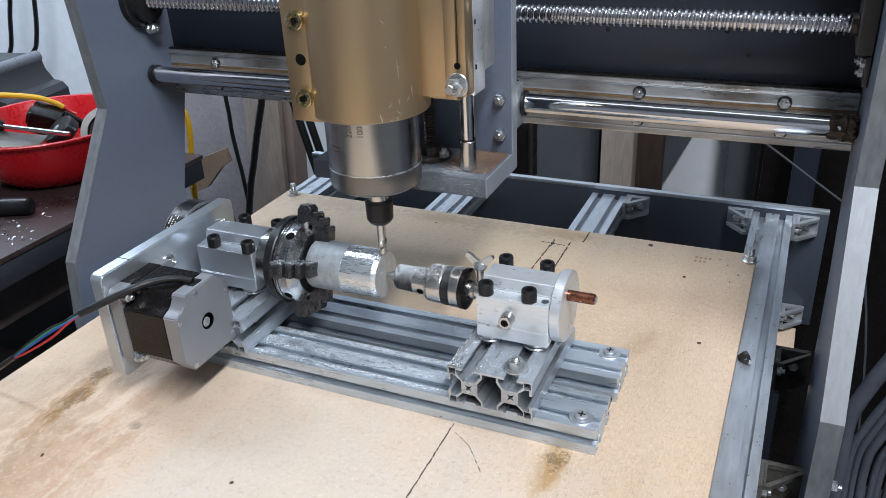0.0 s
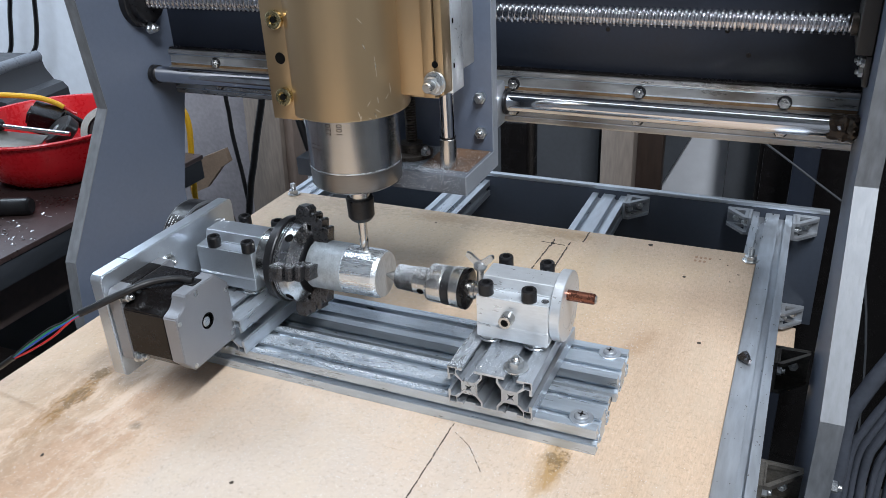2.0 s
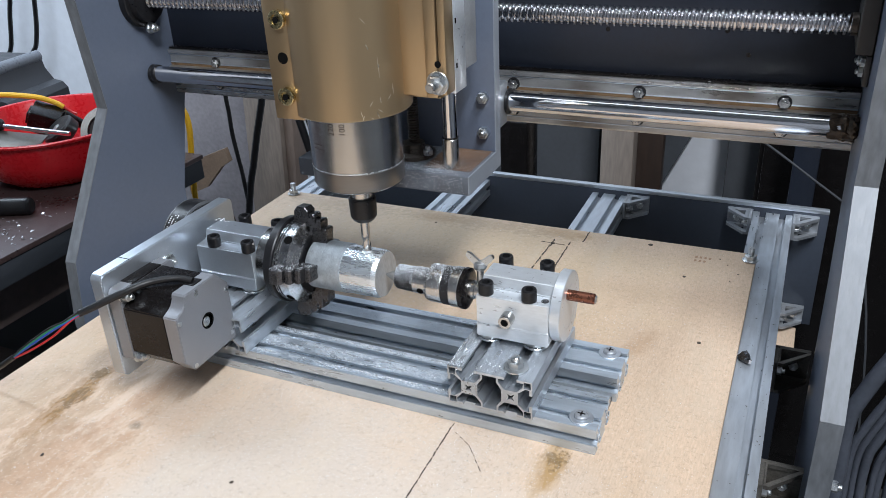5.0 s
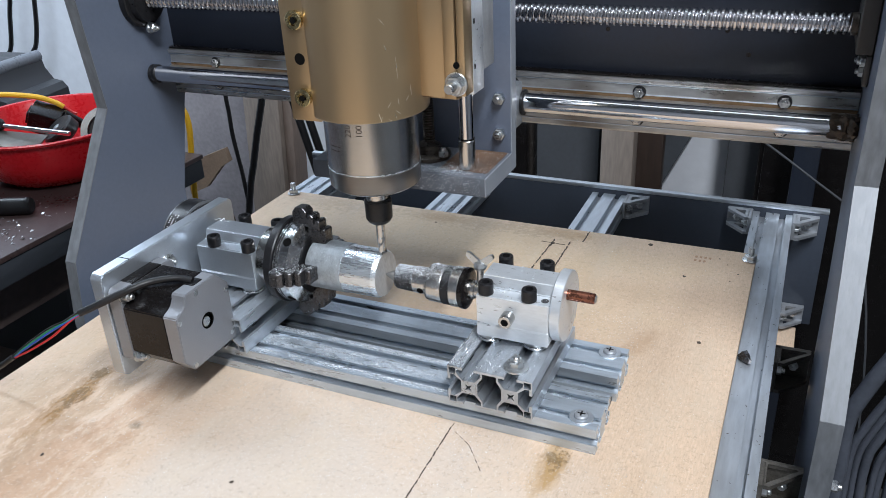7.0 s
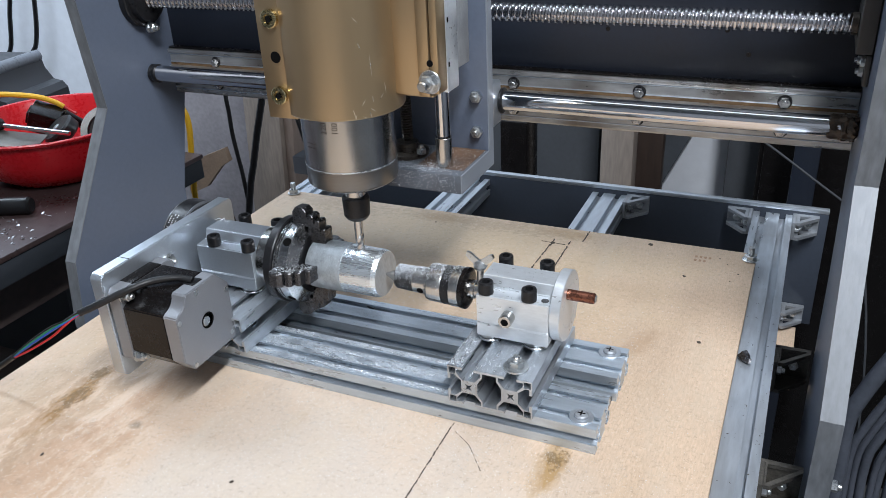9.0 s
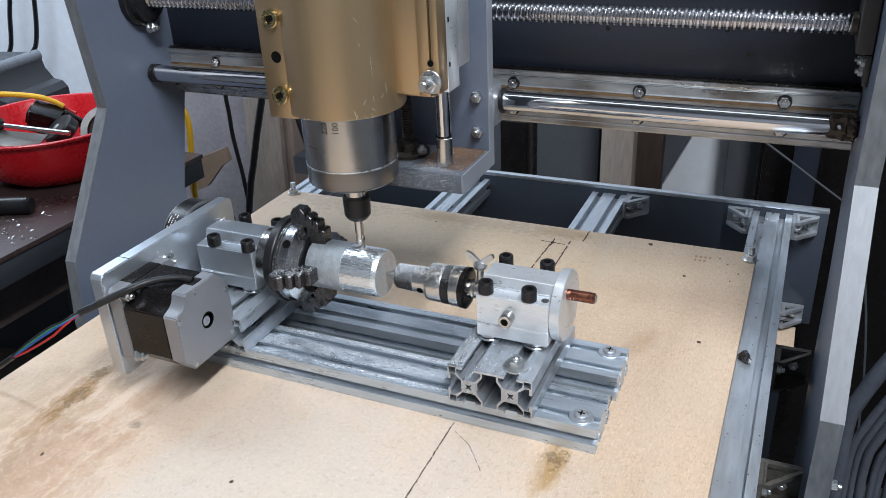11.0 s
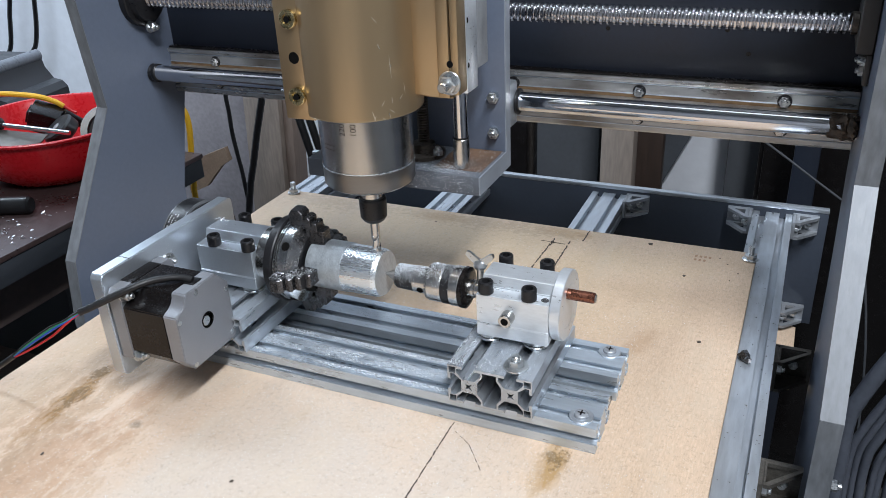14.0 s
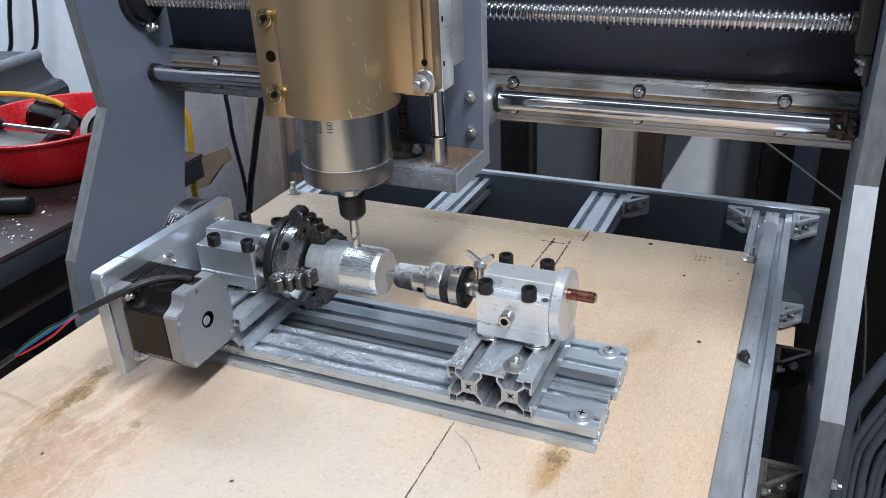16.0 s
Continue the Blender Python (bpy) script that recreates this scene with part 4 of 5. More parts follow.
def build_motor():
    g = thing("stepper_motor", (-0.31, -0.031, 0.035), "square stepper motor with black core and grey end caps", "stepper motor")
    y0, y1, z0, z1 = -0.0585, -0.0012, 0.0335, 0.0930
    cy, cz, hy, hz = (y0 + y1) / 2, (z0 + z1) / 2, (y1 - y0) / 2, (z1 - z0) / 2

    def slab(x0, x1, mt, name, label, pts):
        return part(name, eased(extrude([[(cy + y, cz + z) for y, z in pts]], at_place(x0, 0, 0, ALONG_X), x1 - x0), 0.0007), mt, g, label)

    def chamfer(c, k=0.0):
        a, b = hy - k, hz - k
        return [(-a + c, -b), (a - c, -b), (a, -b + c), (a, b - c), (a - c, b), (-a + c, b), (-a, b - c), (-a, -b + c)]

    scoop = [(-hy + 0.0135, hz), (-hy + 0.0120, hz - 0.0012), (-hy + 0.0112, hz - 0.0045), (-hy + 0.0095, hz - 0.0075), (-hy + 0.0065, hz - 0.0098), (-hy + 0.0025, hz - 0.0112), (-hy, hz - 0.0128)]
    rear = [(-hy + 0.009, -hz), (hy - 0.002, -hz), (hy, -hz + 0.002), (hy, hz - 0.0125), (hy - 0.012, hz), *scoop, (-hy, -hz + 0.011)]
    back = slab(-0.292, -0.280, MOTORCAP, "end_cap", "cast aluminium rear cap", rear)
    core = [(y * 0.987, z * 0.987) for y, z in rear]
    slab(-0.3285, -0.292, BLACK, "core", "black lacquered laminated core", core)
    part("core_lip", box(-0.3398, -0.3286, cy - hy + 0.0140, cy + hy - 0.0125, z1 - 0.003, z1 + 0.0004, 0.0003), BLACK, g, "black lacquered upper edge")
    slab(-0.340, -0.3285, MOTORCAP, "front_flange", "aluminium front flange", chamfer(0.0035))
    for y, z in ((-0.0541, 0.0886), (-0.0541, 0.0382)):
        part("flange_bolt", hex_head((-0.3285, y, z), (1, 0, 0), 0.0040, 0.0045, 0.0052), ZINC, g, "zinc bolt in the flange corner")
    part("shaft_ring", lathe((-0.280, cy + 0.001, cz), (1, cy + 0.001, cz), [(0, 0.0062), (0.0003, 0.0062), (0.0003, 0.0052), (-0.003, 0.005), (-0.003, 0.0001)], 32), HOLE, back)
    part("shaft_end", rod((-0.283, cy - 0.0006, cz), (-0.2794, cy - 0.0006, cz), 0.0038, 24, 0.0005), ZINC, back, "bright steel shaft end")
    for y, z in ((0.0255, 0.0128), (0.0235, -0.0235), (-0.0190, -0.0262), (-0.0262, 0.0125), (-0.0055, 0.0262)):
        p = (-0.2802, cy + y, cz + z)
        part("cap_bolt", lathe(p, (1, p[1], p[2]), [(0, 0.0019), (0.0006, 0.0019), (0.0007, 0.001)], 16), ZINC, back)
    part("cable_boot", box(-0.2925, -0.2835, -0.0330, -0.0225, z1 - 0.0040, z1 + 0.0007, 0.0008, 3), RUBBER, g, "black rubber cable boot in the cap's notch")
    cable = [(-0.2870, -0.0285, 0.0945), (-0.2953, -0.0308, 0.0960), (-0.3024, -0.035, 0.0967), (-0.3129, -0.043, 0.0962), (-0.3210, -0.0530, 0.0945), (-0.331, -0.063, 0.0906), (-0.342, -0.073, 0.0858), (-0.3481, -0.078, 0.0835)]
    part("cable_sleeve", tube(cable, 0.0027, 14), RUBBER, g, "black cable sleeve")
    end = Vector(cable[-1])
    part("wire_sleeve", tube([(-0.4225, -0.085, 0.0345), (-0.4285, -0.085, 0.0305), (-0.445, -0.086, 0.0195), (-0.470, -0.088, 0.006), (-0.485, -0.092, -0.03), (-0.49, -0.1, -0.12)], 0.0022, 12), RUBBER, g, "black sleeve gathering the wires again")
    for i, mt in enumerate((RUBBER, GREENW, BLUEW, REDW)):
        o = Vector((0, 0.0003 * i, 0.0010 - 0.0007 * i))
        bow = Vector((0, 0.0, (0.0044, 0.0030, 0.0014, -0.0030)[i]))
        part("wire", tube([end + Vector((0.006, 0.005, 0.002)) + o * 0.6, end + Vector((-0.003, -0.0018, -0.0018)) + o, Vector((-0.3575, -0.085, 0.0765)) + bow * 0.45, Vector((-0.3745, -0.085, 0.0650)) + bow, Vector((-0.4030, -0.085, 0.0465)) + bow * 0.8, Vector((-0.4265, -0.085, 0.0318)) + o * 0.5], 0.00085, 8), mt, g)
    return g


MOTORCAP = mat("cast_motor_cap", (0.29, 0.30, 0.322), 0.42, 0.55, 0.08, 50, 900, 0.25)
build_motor()


def build_motor_plate():
    g = thing("motor_mount_plate", (-0.346, 0.02, 0.019), "rounded milled aluminium plate joining motor and headstock", "mounting plate")
    c, o = 0.005, []
    y0, y1, z0, z1 = -0.0600, 0.090, 0.019, 0.1042
    for cy, cz, a0 in ((y0 + c, z0 + c, 180), (y1 - c, z0 + c, 270), (y1 - c, z1 - c, 0), (y0 + c, z1 - c, 90)):
        o += [(cy + c * math.cos(radians(a0 + k * 18)), cz + c * math.sin(radians(a0 + k * 18))) for k in range(6)]
    bm = extrude([o], at_place(-0.3515, 0, 0, ALONG_X), 0.011)
    plate = part("plate", eased(bm, 0.0008), MILLED, g)
    for y, z in ((0.0059, 0.0844),):
        part("plate_bolt", hex_head((-0.3404, y, z), (1, 0, 0), 0.0038, 0.006 if z < 0.04 else 0.004, 0.0058), ZINC, g)
    part("clamp_slit", box(-0.3514, -0.3406, -0.0315, -0.0309, 0.1039, 0.1044, 0), BLACK, plate)
    rnd = random.Random(8)
    pts = [(-0.3397, rnd.choice((rnd.gauss(0.006, 0.006), rnd.gauss(-0.02, 0.014))), 0.0900 + rnd.gauss(0, 0.0035)) for _ in range(90)]
    tagged(part("swarf", shards(pts, 0.0002, 0.0008, 41), CHIP, g, "chips caught round the bolts"), kind="stuff")
    return g


build_motor_plate()


def build_pulley():
    g = thing("belt_drive", (-0.37, AX_Y, AX_Z), "black toothed drive belt with white print on a pulley", "belt drive")
    cy, cz = 0.0715, 0.0665
    a = lambda x: (x, cy, cz)
    q = (1, cy, cz)
    part("pulley", lathe(a(-0.378), q, [(0, 0.036), (0.001, 0.0364), (0.0015, 0.0338), (0.0225, 0.0338), (0.023, 0.0364), (0.0240, 0.036)], 72), JAW, g)
    belt = part("belt", lathe(a(-0.3765), q, [(0, 0.0340), (0.0001, 0.0362), (0.0150, 0.0362), (0.0151, 0.0340)], 72), RUBBER, g)
    for x in (-0.3769, -0.3613):
        part("belt_edge", lathe(a(x), q, [(0, 0.0352), (0.0, 0.0363), (0.0004, 0.0363), (0.0004, 0.0352)], 72), CASTGREY, belt, "pale worn belt edge")
    c = Vector(a(0.0))
    for row, x in enumerate((-0.3745, -0.3715, -0.3685)):
        for k in range(9):
            if (k * 7 + row * 3) % 5 == 0:
                continue
            an = radians(118 + k * 3.0)
            bm = bmesh.new()
            vs = [bm.verts.new((xx, c.y + 0.0364 * math.cos(aa), c.z + 0.0364 * math.sin(aa))) for xx, aa in ((x, an), (x + 0.0012, an), (x + 0.0012, an + 0.030), (x, an + 0.030))]
            bm.faces.new(vs)
            part("print_bar", bm, WHITEINK, belt)
    return g


WHITEINK = mat("white_ink", (0.75, 0.75, 0.75), 0.6)
build_pulley()


# ---- carriage with spindle ----
def bent_text(body, size, radius, angle, z, x, y):
    """Letters laid on an upright cylinder, reading upwards."""
    cu = bpy.data.curves.new("letters", "FONT")
    cu.body, cu.size = body, size
    ob = bpy.data.objects.new("letters", cu)
    me = bpy.data.meshes.new_from_object(ob)
    bm = bmesh.new()
    bm.from_mesh(me)
    bpy.data.objects.remove(ob)
    bpy.data.meshes.remove(me)
    for v in bm.verts:
        u, w = v.co.x, v.co.y
        an = angle - w / radius
        v.co = (x + radius * math.cos(an), y + radius * math.sin(an), z + u)
    return bm


def build_carriage():
    X = -0.178
    g = thing("spindle_carriage", (X, 0.1, 0.14), "grey bracket carriage with gold clamp holding a steel milling spindle", "spindle carriage")
    xr, xl = -0.1065, -0.2495
    br = part("bracket", box(xl, xr, 0.14, 0.1495, 0.136, 0.36, 0.0008), PAINT, g, "blue-grey painted bracket plate")
    sh = part("shelf", box(xl, xr, 0.0835, 0.1396, 0.136, 0.1505, 0.0008), SHELF, g, "grey shelf littered with chips and rust-brown dust")
    part("dust", box(-0.1460, xr - 0.002, 0.0935, 0.1392, 0.1504, 0.1507, 0), RUSTDUST, sh, "rust-brown dust")
    # Paler skins on the end faces of shelf and bracket.
    part("shelf_end", box(xr - 0.0001, xr + 0.0008, 0.0838, 0.1495, 0.1362, 0.1503, 0), PAINT_LT, g)
    part("bracket_end", box(xr - 0.0001, xr + 0.0008, 0.1402, 0.1495, 0.1505, 0.36, 0), PAINT_LT, g)
    for z in (0.1652, 0.1928):
        for x in (-0.1152, -0.241):
            part("bracket_bolt", hex_head((x, 0.14, z), (0, -1, 0), 0.0047, 0.0045, 0.0), ZINC, br)
    part("slide_block", box(xr - 0.055, -0.1172, 0.1497, 0.2, 0.1545, 0.1905, 0.002), MILLED, g, "aluminium linear bearing block")
    part("slide_seal", lathe((-0.1174, 0.2, 0.1725), (1, 0.2, 0.1725), [(0, 0.0100), (0.0005, 0.0106), (0.0022, 0.0106), (0.003, 0.0090)], 32), BLACKOX, g, "black rubber wiper")
    for dx in (-0.052, 0.052):
        r = part("guide_rod", rod((X + dx, 0.100, 0.1505), (X + dx, 0.100, 0.35), 0.0054, 32), CHROME, g, "polished vertical guide rod")
        part("rod_socket", rod((X + dx, 0.100, 0.1506), (X + dx, 0.100, 0.173), 0.0062, 32), STEEL, r)
        part("rod_groove", rod((X + dx, 0.100, 0.1732), (X + dx, 0.100, 0.1742), 0.0060, 32, 0.0002), BLACK, r)
    bm = bmesh.new()
    prev = None
    for s in range(0, 400):
        z = 0.152 + s * 0.0005
        rr = 0.0046 - 0.0009 * (s % 4 in (1, 2))
        cur = [bm.verts.new((X + 0.0135 + rr * math.cos(2 * math.pi * k / 14), 0.118 + rr * math.sin(2 * math.pi * k / 14), z)) for k in range(14)]
        if prev:
            for k in range(14):
                bm.faces.new((prev[k], prev[(k + 1) % 14], cur[(k + 1) % 14], cur[k]))
        prev = cur
    part("lead_screw", bm, OILY, g, "dark threaded lead screw")
    fl = part("screw_bearing", lathe((X + 0.0135, 0.116, 0.1506), (X + 0.0135, 0.116, 1), [(0, 0.017), (0.003, 0.017), (0.0035, 0.016), (0.004, 0.010), (0.010, 0.009), (0.0105, 0.005)], 28), OILY, g, "oily flanged screw bearing")
    part("bearing_screw", hex_head((X + 0.028, 0.111, 0.1538), (0, 0, 1), 0.004, 0.004, 0), ZINC, fl)
    # clamp
    zc = 0.2065
    cl = part("clamp", lathe((X, AX_Y, zc), (X, AX_Y, 1), [(0, 0.0335), (0.0002, 0.0408), (0.0012, 0.0414), (0.15, 0.0414)], 112), GOLD, g, "gold anodised spindle clamp")
    rnd = random.Random(31)
    for an, z, ln, tilt in ((-34, 0.2475, 0.014, 0.05), (-20, 0.228, 0.007, 0.1), (-50, 0.2105, 0.003, -0.4), (-38, 0.2115, 0.004, 0.3), (-34, 0.221, 0.004, 0.1), (-44, 0.256, 0.004, 0.4), (-47, 0.272, 0.004, 0.8), (-37, 0.2135, 0.003, 1.2), (-53, 0.2135, 0.006, 0.25), (-45, 0.2090, 0.003, 1.5), (-22, 0.2215, 0.004, -0.9), (-41, 0.2195, 0.0035, -0.7)):
        bm = bmesh.new()
        prev = None
        for i in range(7):
            aa = radians(an) + tilt * ln * (i / 6) / 0.0414
            w = 0.00042 * (1 - abs(i - 3) / 4) * rnd.uniform(0.6, 1.2)
            cur = [bm.verts.new((X + 0.04148 * math.cos(aa + d), AX_Y + 0.04148 * math.sin(aa + d), z - ln * i / 6)) for d in (-w / 0.0414, w / 0.0414)]
            if prev:
                bm.faces.new((prev[0], prev[1], cur[1], cur[0]))
            prev = cur
        part("scratch", bm, SCRATCH, cl, "bright scratch")
    part("clamp_back", box(X - 0.054, X + 0.060, 0.0705, 0.094, zc + 0.004, 0.36, 0.0015), GOLD, g)
    ear = part("clamp_ear", box(-0.2178, -0.1950, 0.020, 0.052, 0.2042, 0.36, 0.0012), GOLD, g, "gold clamp ear")
    for z in (0.2205, 0.2702):
        part("ear_bolt", cap_screw((-0.2060, 0.020, z), (0, -1, 0), 0.0060, 0.0032), YZINC, ear, "yellow plated socket screw")
        part("hex_recess", lathe((-0.2060, 0.0168, z), (-0.2060, -1, z), [(0, 0.0023), (0.0001, 0.0023), (0.0001, 0.0001)], 6), HOLE, ear)
    part("ear_hole", lathe((-0.2062, 0.0201, 0.2454), (-0.2062, -1, 0.2454), [(0, 0.0038), (0.0003, 0.0038), (0.0003, 0.0001)], 24), HOLE, ear)
    # split flange on the other side
    fl = part("clamp_flange", box(-0.1192, -0.1110, 0.050, 0.0703, 0.2172, 0.36, 0.0008), GOLD, g, "gold split clamp flange")
    part("flange_root", box(X + 0.030, -0.1188, 0.0522, 0.0703, 0.2175, 0.36, 0.0006), GOLD, fl)
    box_r = box(-0.1100, -0.1045, 0.050, 0.0640, 0.2195, 0.36, 0.0010)
    part("flange_lip", box_r, GOLD, g)
    part("flange_bridge", box(-0.1112, -0.1098, 0.0508, 0.0638, 0.2200, 0.240, 0), GOLD, g)
    part("slit_hole", lathe((-0.1104, 0.0502, 0.2395), (-0.1104, -1, 0.2395), [(0, 0.0022), (0.0004, 0.0022), (0.0004, 0.0001)], 18), HOLE, fl)
    nut = part("flange_bolt", rod((-0.1108, 0.050, 0.2275), (-0.1108, 0.0488, 0.2275), 0.0078, 32, 0.0003), ZINC, g, "zinc nut and washer")
    bm = lathe((-0.1108, 0.0487, 0.2275), (-0.1108, -1, 0.2275), [(0, 0.0062), (0.0045, 0.0062), (0.0052, 0.0053)], 6)
    lathe((-0.1108, 0.0435, 0.2275), (-0.1108, -1, 0.2275), [(0, 0.0034), (0.006, 0.0034), (0.007, 0.0028)], 20, bm)
    part("nut", bm, ZINC, nut)
    gb = part("guide_block", box(-0.1135, -0.1072, 0.0707, 0.0895, 0.2150, 0.36, 0.0008), MILLED_PALE, g, "milled aluminium guide block")
    part("guide_spacer", box(-0.1215, -0.1092, 0.0898, 0.1150, 0.2255, 0.36, 0.0016), SPACER, g, "weathered grey spacer bar")
    for z in (0.2320, 0.2610):
        part("block_notch", box(-0.1074, -0.1068, 0.0722, 0.0738, z, z + 0.0032, 0), HOLE, gb)
    # spindle
    sp = part("spindle_body", lathe((X, AX_Y, 0.1676), (X, AX_Y, 1), [(0, 0.0318), (0.0004, 0.0325), (0.044, 0.0325)], 128), SPINDLE, g, "turned stainless spindle body")
    part("body_line", lathe((X, AX_Y, 0.1668), (X, AX_Y, 1), [(0, 0.0316), (0.0002, 0.0327), (0.0009, 0.0327), (0.0010, 0.0316)], 128), BRIGHT, sp, "bright chamfer line")
    part("front_ring", lathe((X, AX_Y, 0.1526), (X, AX_Y, 1), [(0, 0.0300), (0.0010, 0.0318), (0.0018, 0.0322), (0.0138, 0.0325), (0.0142, 0.0320)], 128), SPINDLE_RING, sp, "duller steel front ring")
    part("front_rim", lathe((X, AX_Y, 0.1512), (X, AX_Y, 1), [(0, 0.020), (0.0002, 0.0286), (0.0014, 0.0303), (0.0016, 0.0298)], 128), BRIGHT, sp, "bright turned rim")
    for body, an in (("220", -86), ("100", -72)):
        part("engraving", bent_text(body, 0.0058, 0.03258, radians(an), 0.1945, X, AX_Y), PENCIL, sp, "engraved black figures")
    for k, (an, w) in enumerate(((-101, 0.0005), (-76, 0.0005))):
        bm = bmesh.new()
        prev = None
        z = 0.1835 + 0.0 * k
        for i in range(9):
            aa = radians(-121 + i * 2.4)
            cur = [bm.verts.new((X + 0.03258 * math.cos(aa), AX_Y + 0.03258 * math.sin(aa), zz + 0.003 * k)) for zz in (z, z + 0.0004)]
            if prev:
                bm.faces.new((prev[0], prev[1], cur[1], cur[0]))
            prev = cur
        part("engraved_line", bm, PENCIL, sp)
    part("spindle_nose", lathe((X, AX_Y, 0.1385), (X, AX_Y, 1), [(0, 0.0078), (0.0135, 0.0078)], 32), STEEL, sp)
    axis = Vector((X, AX_Y, 0.14))
    nut_bm = lathe((X, AX_Y, 0.1195), (X, AX_Y, 1), [(0, 0.0064), (0.0015, 0.0082), (0.004, 0.0097), (0.0175, 0.0101), (0.019, 0.0090)], 48)
    tool = new("collet_nut", finish("collet_nut", nut_bm, BLACKOX, axis))
    tool.parent = g
    tool.location = axis - ORIGIN[g.name]
    ORIGIN[tool.name] = axis
    tagged(tool, "black collet nut")
    bm = bmesh.new()
    prev = None
    for s in range(0, 49):
        z = 0.0950 + s * 0.0005
        tw = s * 0.13
        cur = []
        for k in range(24):
            an = 2 * math.pi * k / 24
            rr = 0.0033 - (0.0008 * max(0, math.cos(2 * (an - tw))) ** 0.6 if z < 0.108 else 0)
            cur.append(bm.verts.new((X + rr * math.cos(an), AX_Y + rr * math.sin(an), z)))
        if prev:
            for k in range(24):
                bm.faces.new((prev[k], prev[(k + 1) % 24], cur[(k + 1) % 24], cur[k]))
        prev = cur
    part("end_mill", bm, STEEL, tool, "fluted steel end mill")
    rnd = random.Random(17)
    pts = [(rnd.uniform(-0.2, xr - 0.001), rnd.uniform(0.0845, 0.137), 0.1509) for _ in range(800)]
    pts += [(rnd.gauss(-0.143, 0.010), rnd.gauss(0.092, 0.005), 0.1509) for _ in range(900)]
    pts = [q for q in pts if 0.0838 < q[1] < 0.139 and q[0] < xr - 0.001]
    pts += [(rnd.uniform(-0.17, -0.11), 0.0833, rnd.uniform(0.137, 0.15)) for _ in range(420)]
    tagged(part("swarf", shards(pts, 0.0002, 0.0007, 18), CHIP, g, "bright chips on the shelf"), kind="stuff")
    return g


SCRATCH = mat("bare_scratch", (0.75, 0.66, 0.50), 0.35, 0.8)
SPINDLE = mat("turned_stainless", (0.47, 0.475, 0.47), 0.24, 1.0, 0.04, 25, 300, 0.04, stretch=(0.3, 0.3, 4), rvar=0.03)
SPINDLE_RING = mat("dull_turned_steel", (0.205, 0.198, 0.19), 0.32, 0.95, 0.05, 25, 300, 0.06, stretch=(0.3, 0.3, 4), rvar=0.04)
SPACER = mat("weathered_aluminium", (0.34, 0.355, 0.37), 0.5, 0.4, 0.2, 60, 500, 0.3, stain=0.5, stain_colour=(0.22, 0.23, 0.24))
SHELF = mat("dusty_grey_enamel", (0.085, 0.098, 0.118), 0.5, 0.0, 0.15, 30, 400, 0.3, stain=0.3, stain_colour=(0.13, 0.085, 0.06))
RUSTDUST = mat("rust_dust", (0.105, 0.06, 0.036), 0.75, 0.0, 0.45, 70, 700, 0.6, stain=0.75, stain_colour=(0.07, 0.062, 0.06))
PAINT_LT = mat("pale_grey_enamel", (0.24, 0.265, 0.30), 0.4, 0.1, 0.12, 30, 300, 0.2)
CARRIAGE = build_carriage()

# ---- loose chips on the board ----
_r = random.Random(77)
_p = []
for _ in range(20000):
    if _r.random() < 0.62:
        x, y = _r.gauss(-0.17, 0.10), -abs(_r.gauss(0, 0.09)) - 0.002
    elif _r.random() < 0.5:
        x, y = _r.uniform(-0.28, 0.0), _r.uniform(0.105, 0.18)
    else:
        x, y = _r.uniform(-0.45, 0.07), _r.uniform(-0.2, 0.33)
    if -0.458 < x < 0.073 and y < 0.33 and not (-0.345 < x < 0.003 and -0.006 < y < 0.103):
        _p.append((x, y, 0.0002))
solid("swarf", shards(_p, 0.00012, 0.00045, 78), CHIP, "fine bright aluminium chips strewn over the board", "metal chips", kind="stuff")

FLECK = mat("dusty_fleck", (0.50, 0.465, 0.41), 0.6, 0.2, 0.3, 300, 900, 0.2)
_r = random.Random(78)
_p = [(_r.gauss(-0.15, 0.12), -abs(_r.gauss(0, 0.085)) - 0.004, 0.0002) for _ in range(2200)]
_p += [(_r.uniform(-0.28, 0.05), _r.uniform(0.11, 0.32), 0.0002) for _ in range(260)]
solid("dusty_flecks", shards([q for q in _p if -0.45 < q[0] < 0.07], 0.0002, 0.0008, 79), FLECK, "dull grey flecks of swarf and dust on the board", "metal chips", kind="stuff")


# ---- bench and what lies on it ----
def build_bench():
    g = thing("workbench", (-1.3, 0.3, -0.8), "dark stained wooden workbench strewn with metal chips", "workbench")
    part("worktop", box(-1.9, -0.797, -0.5, 0.575, -0.083, -0.075, 0.0015), BENCHTOP, g)
    part("edge_board", box(-1.898, -0.799, -0.498, 0.573, -0.116, -0.0834, 0.002), BENCHSIDE, g, "dark blue-grey edge board")
    part("apron", box(-1.85, -0.86, -0.45, 0.5, -0.2, -0.1163, 0.002), DARKWOOD, g)
    for x in (-1.85, -0.88):
        for y in (-0.4, 0.44):
            part("leg", box(x, x + 0.06, y, y + 0.06, -0.8, -0.2003, 0.003), BROWNWOOD, g)
    part("lower_shelf", box(-1.85, -0.84, -0.4, 0.5, -0.56, -0.53, 0.002), BROWNWOOD, g)
    return g


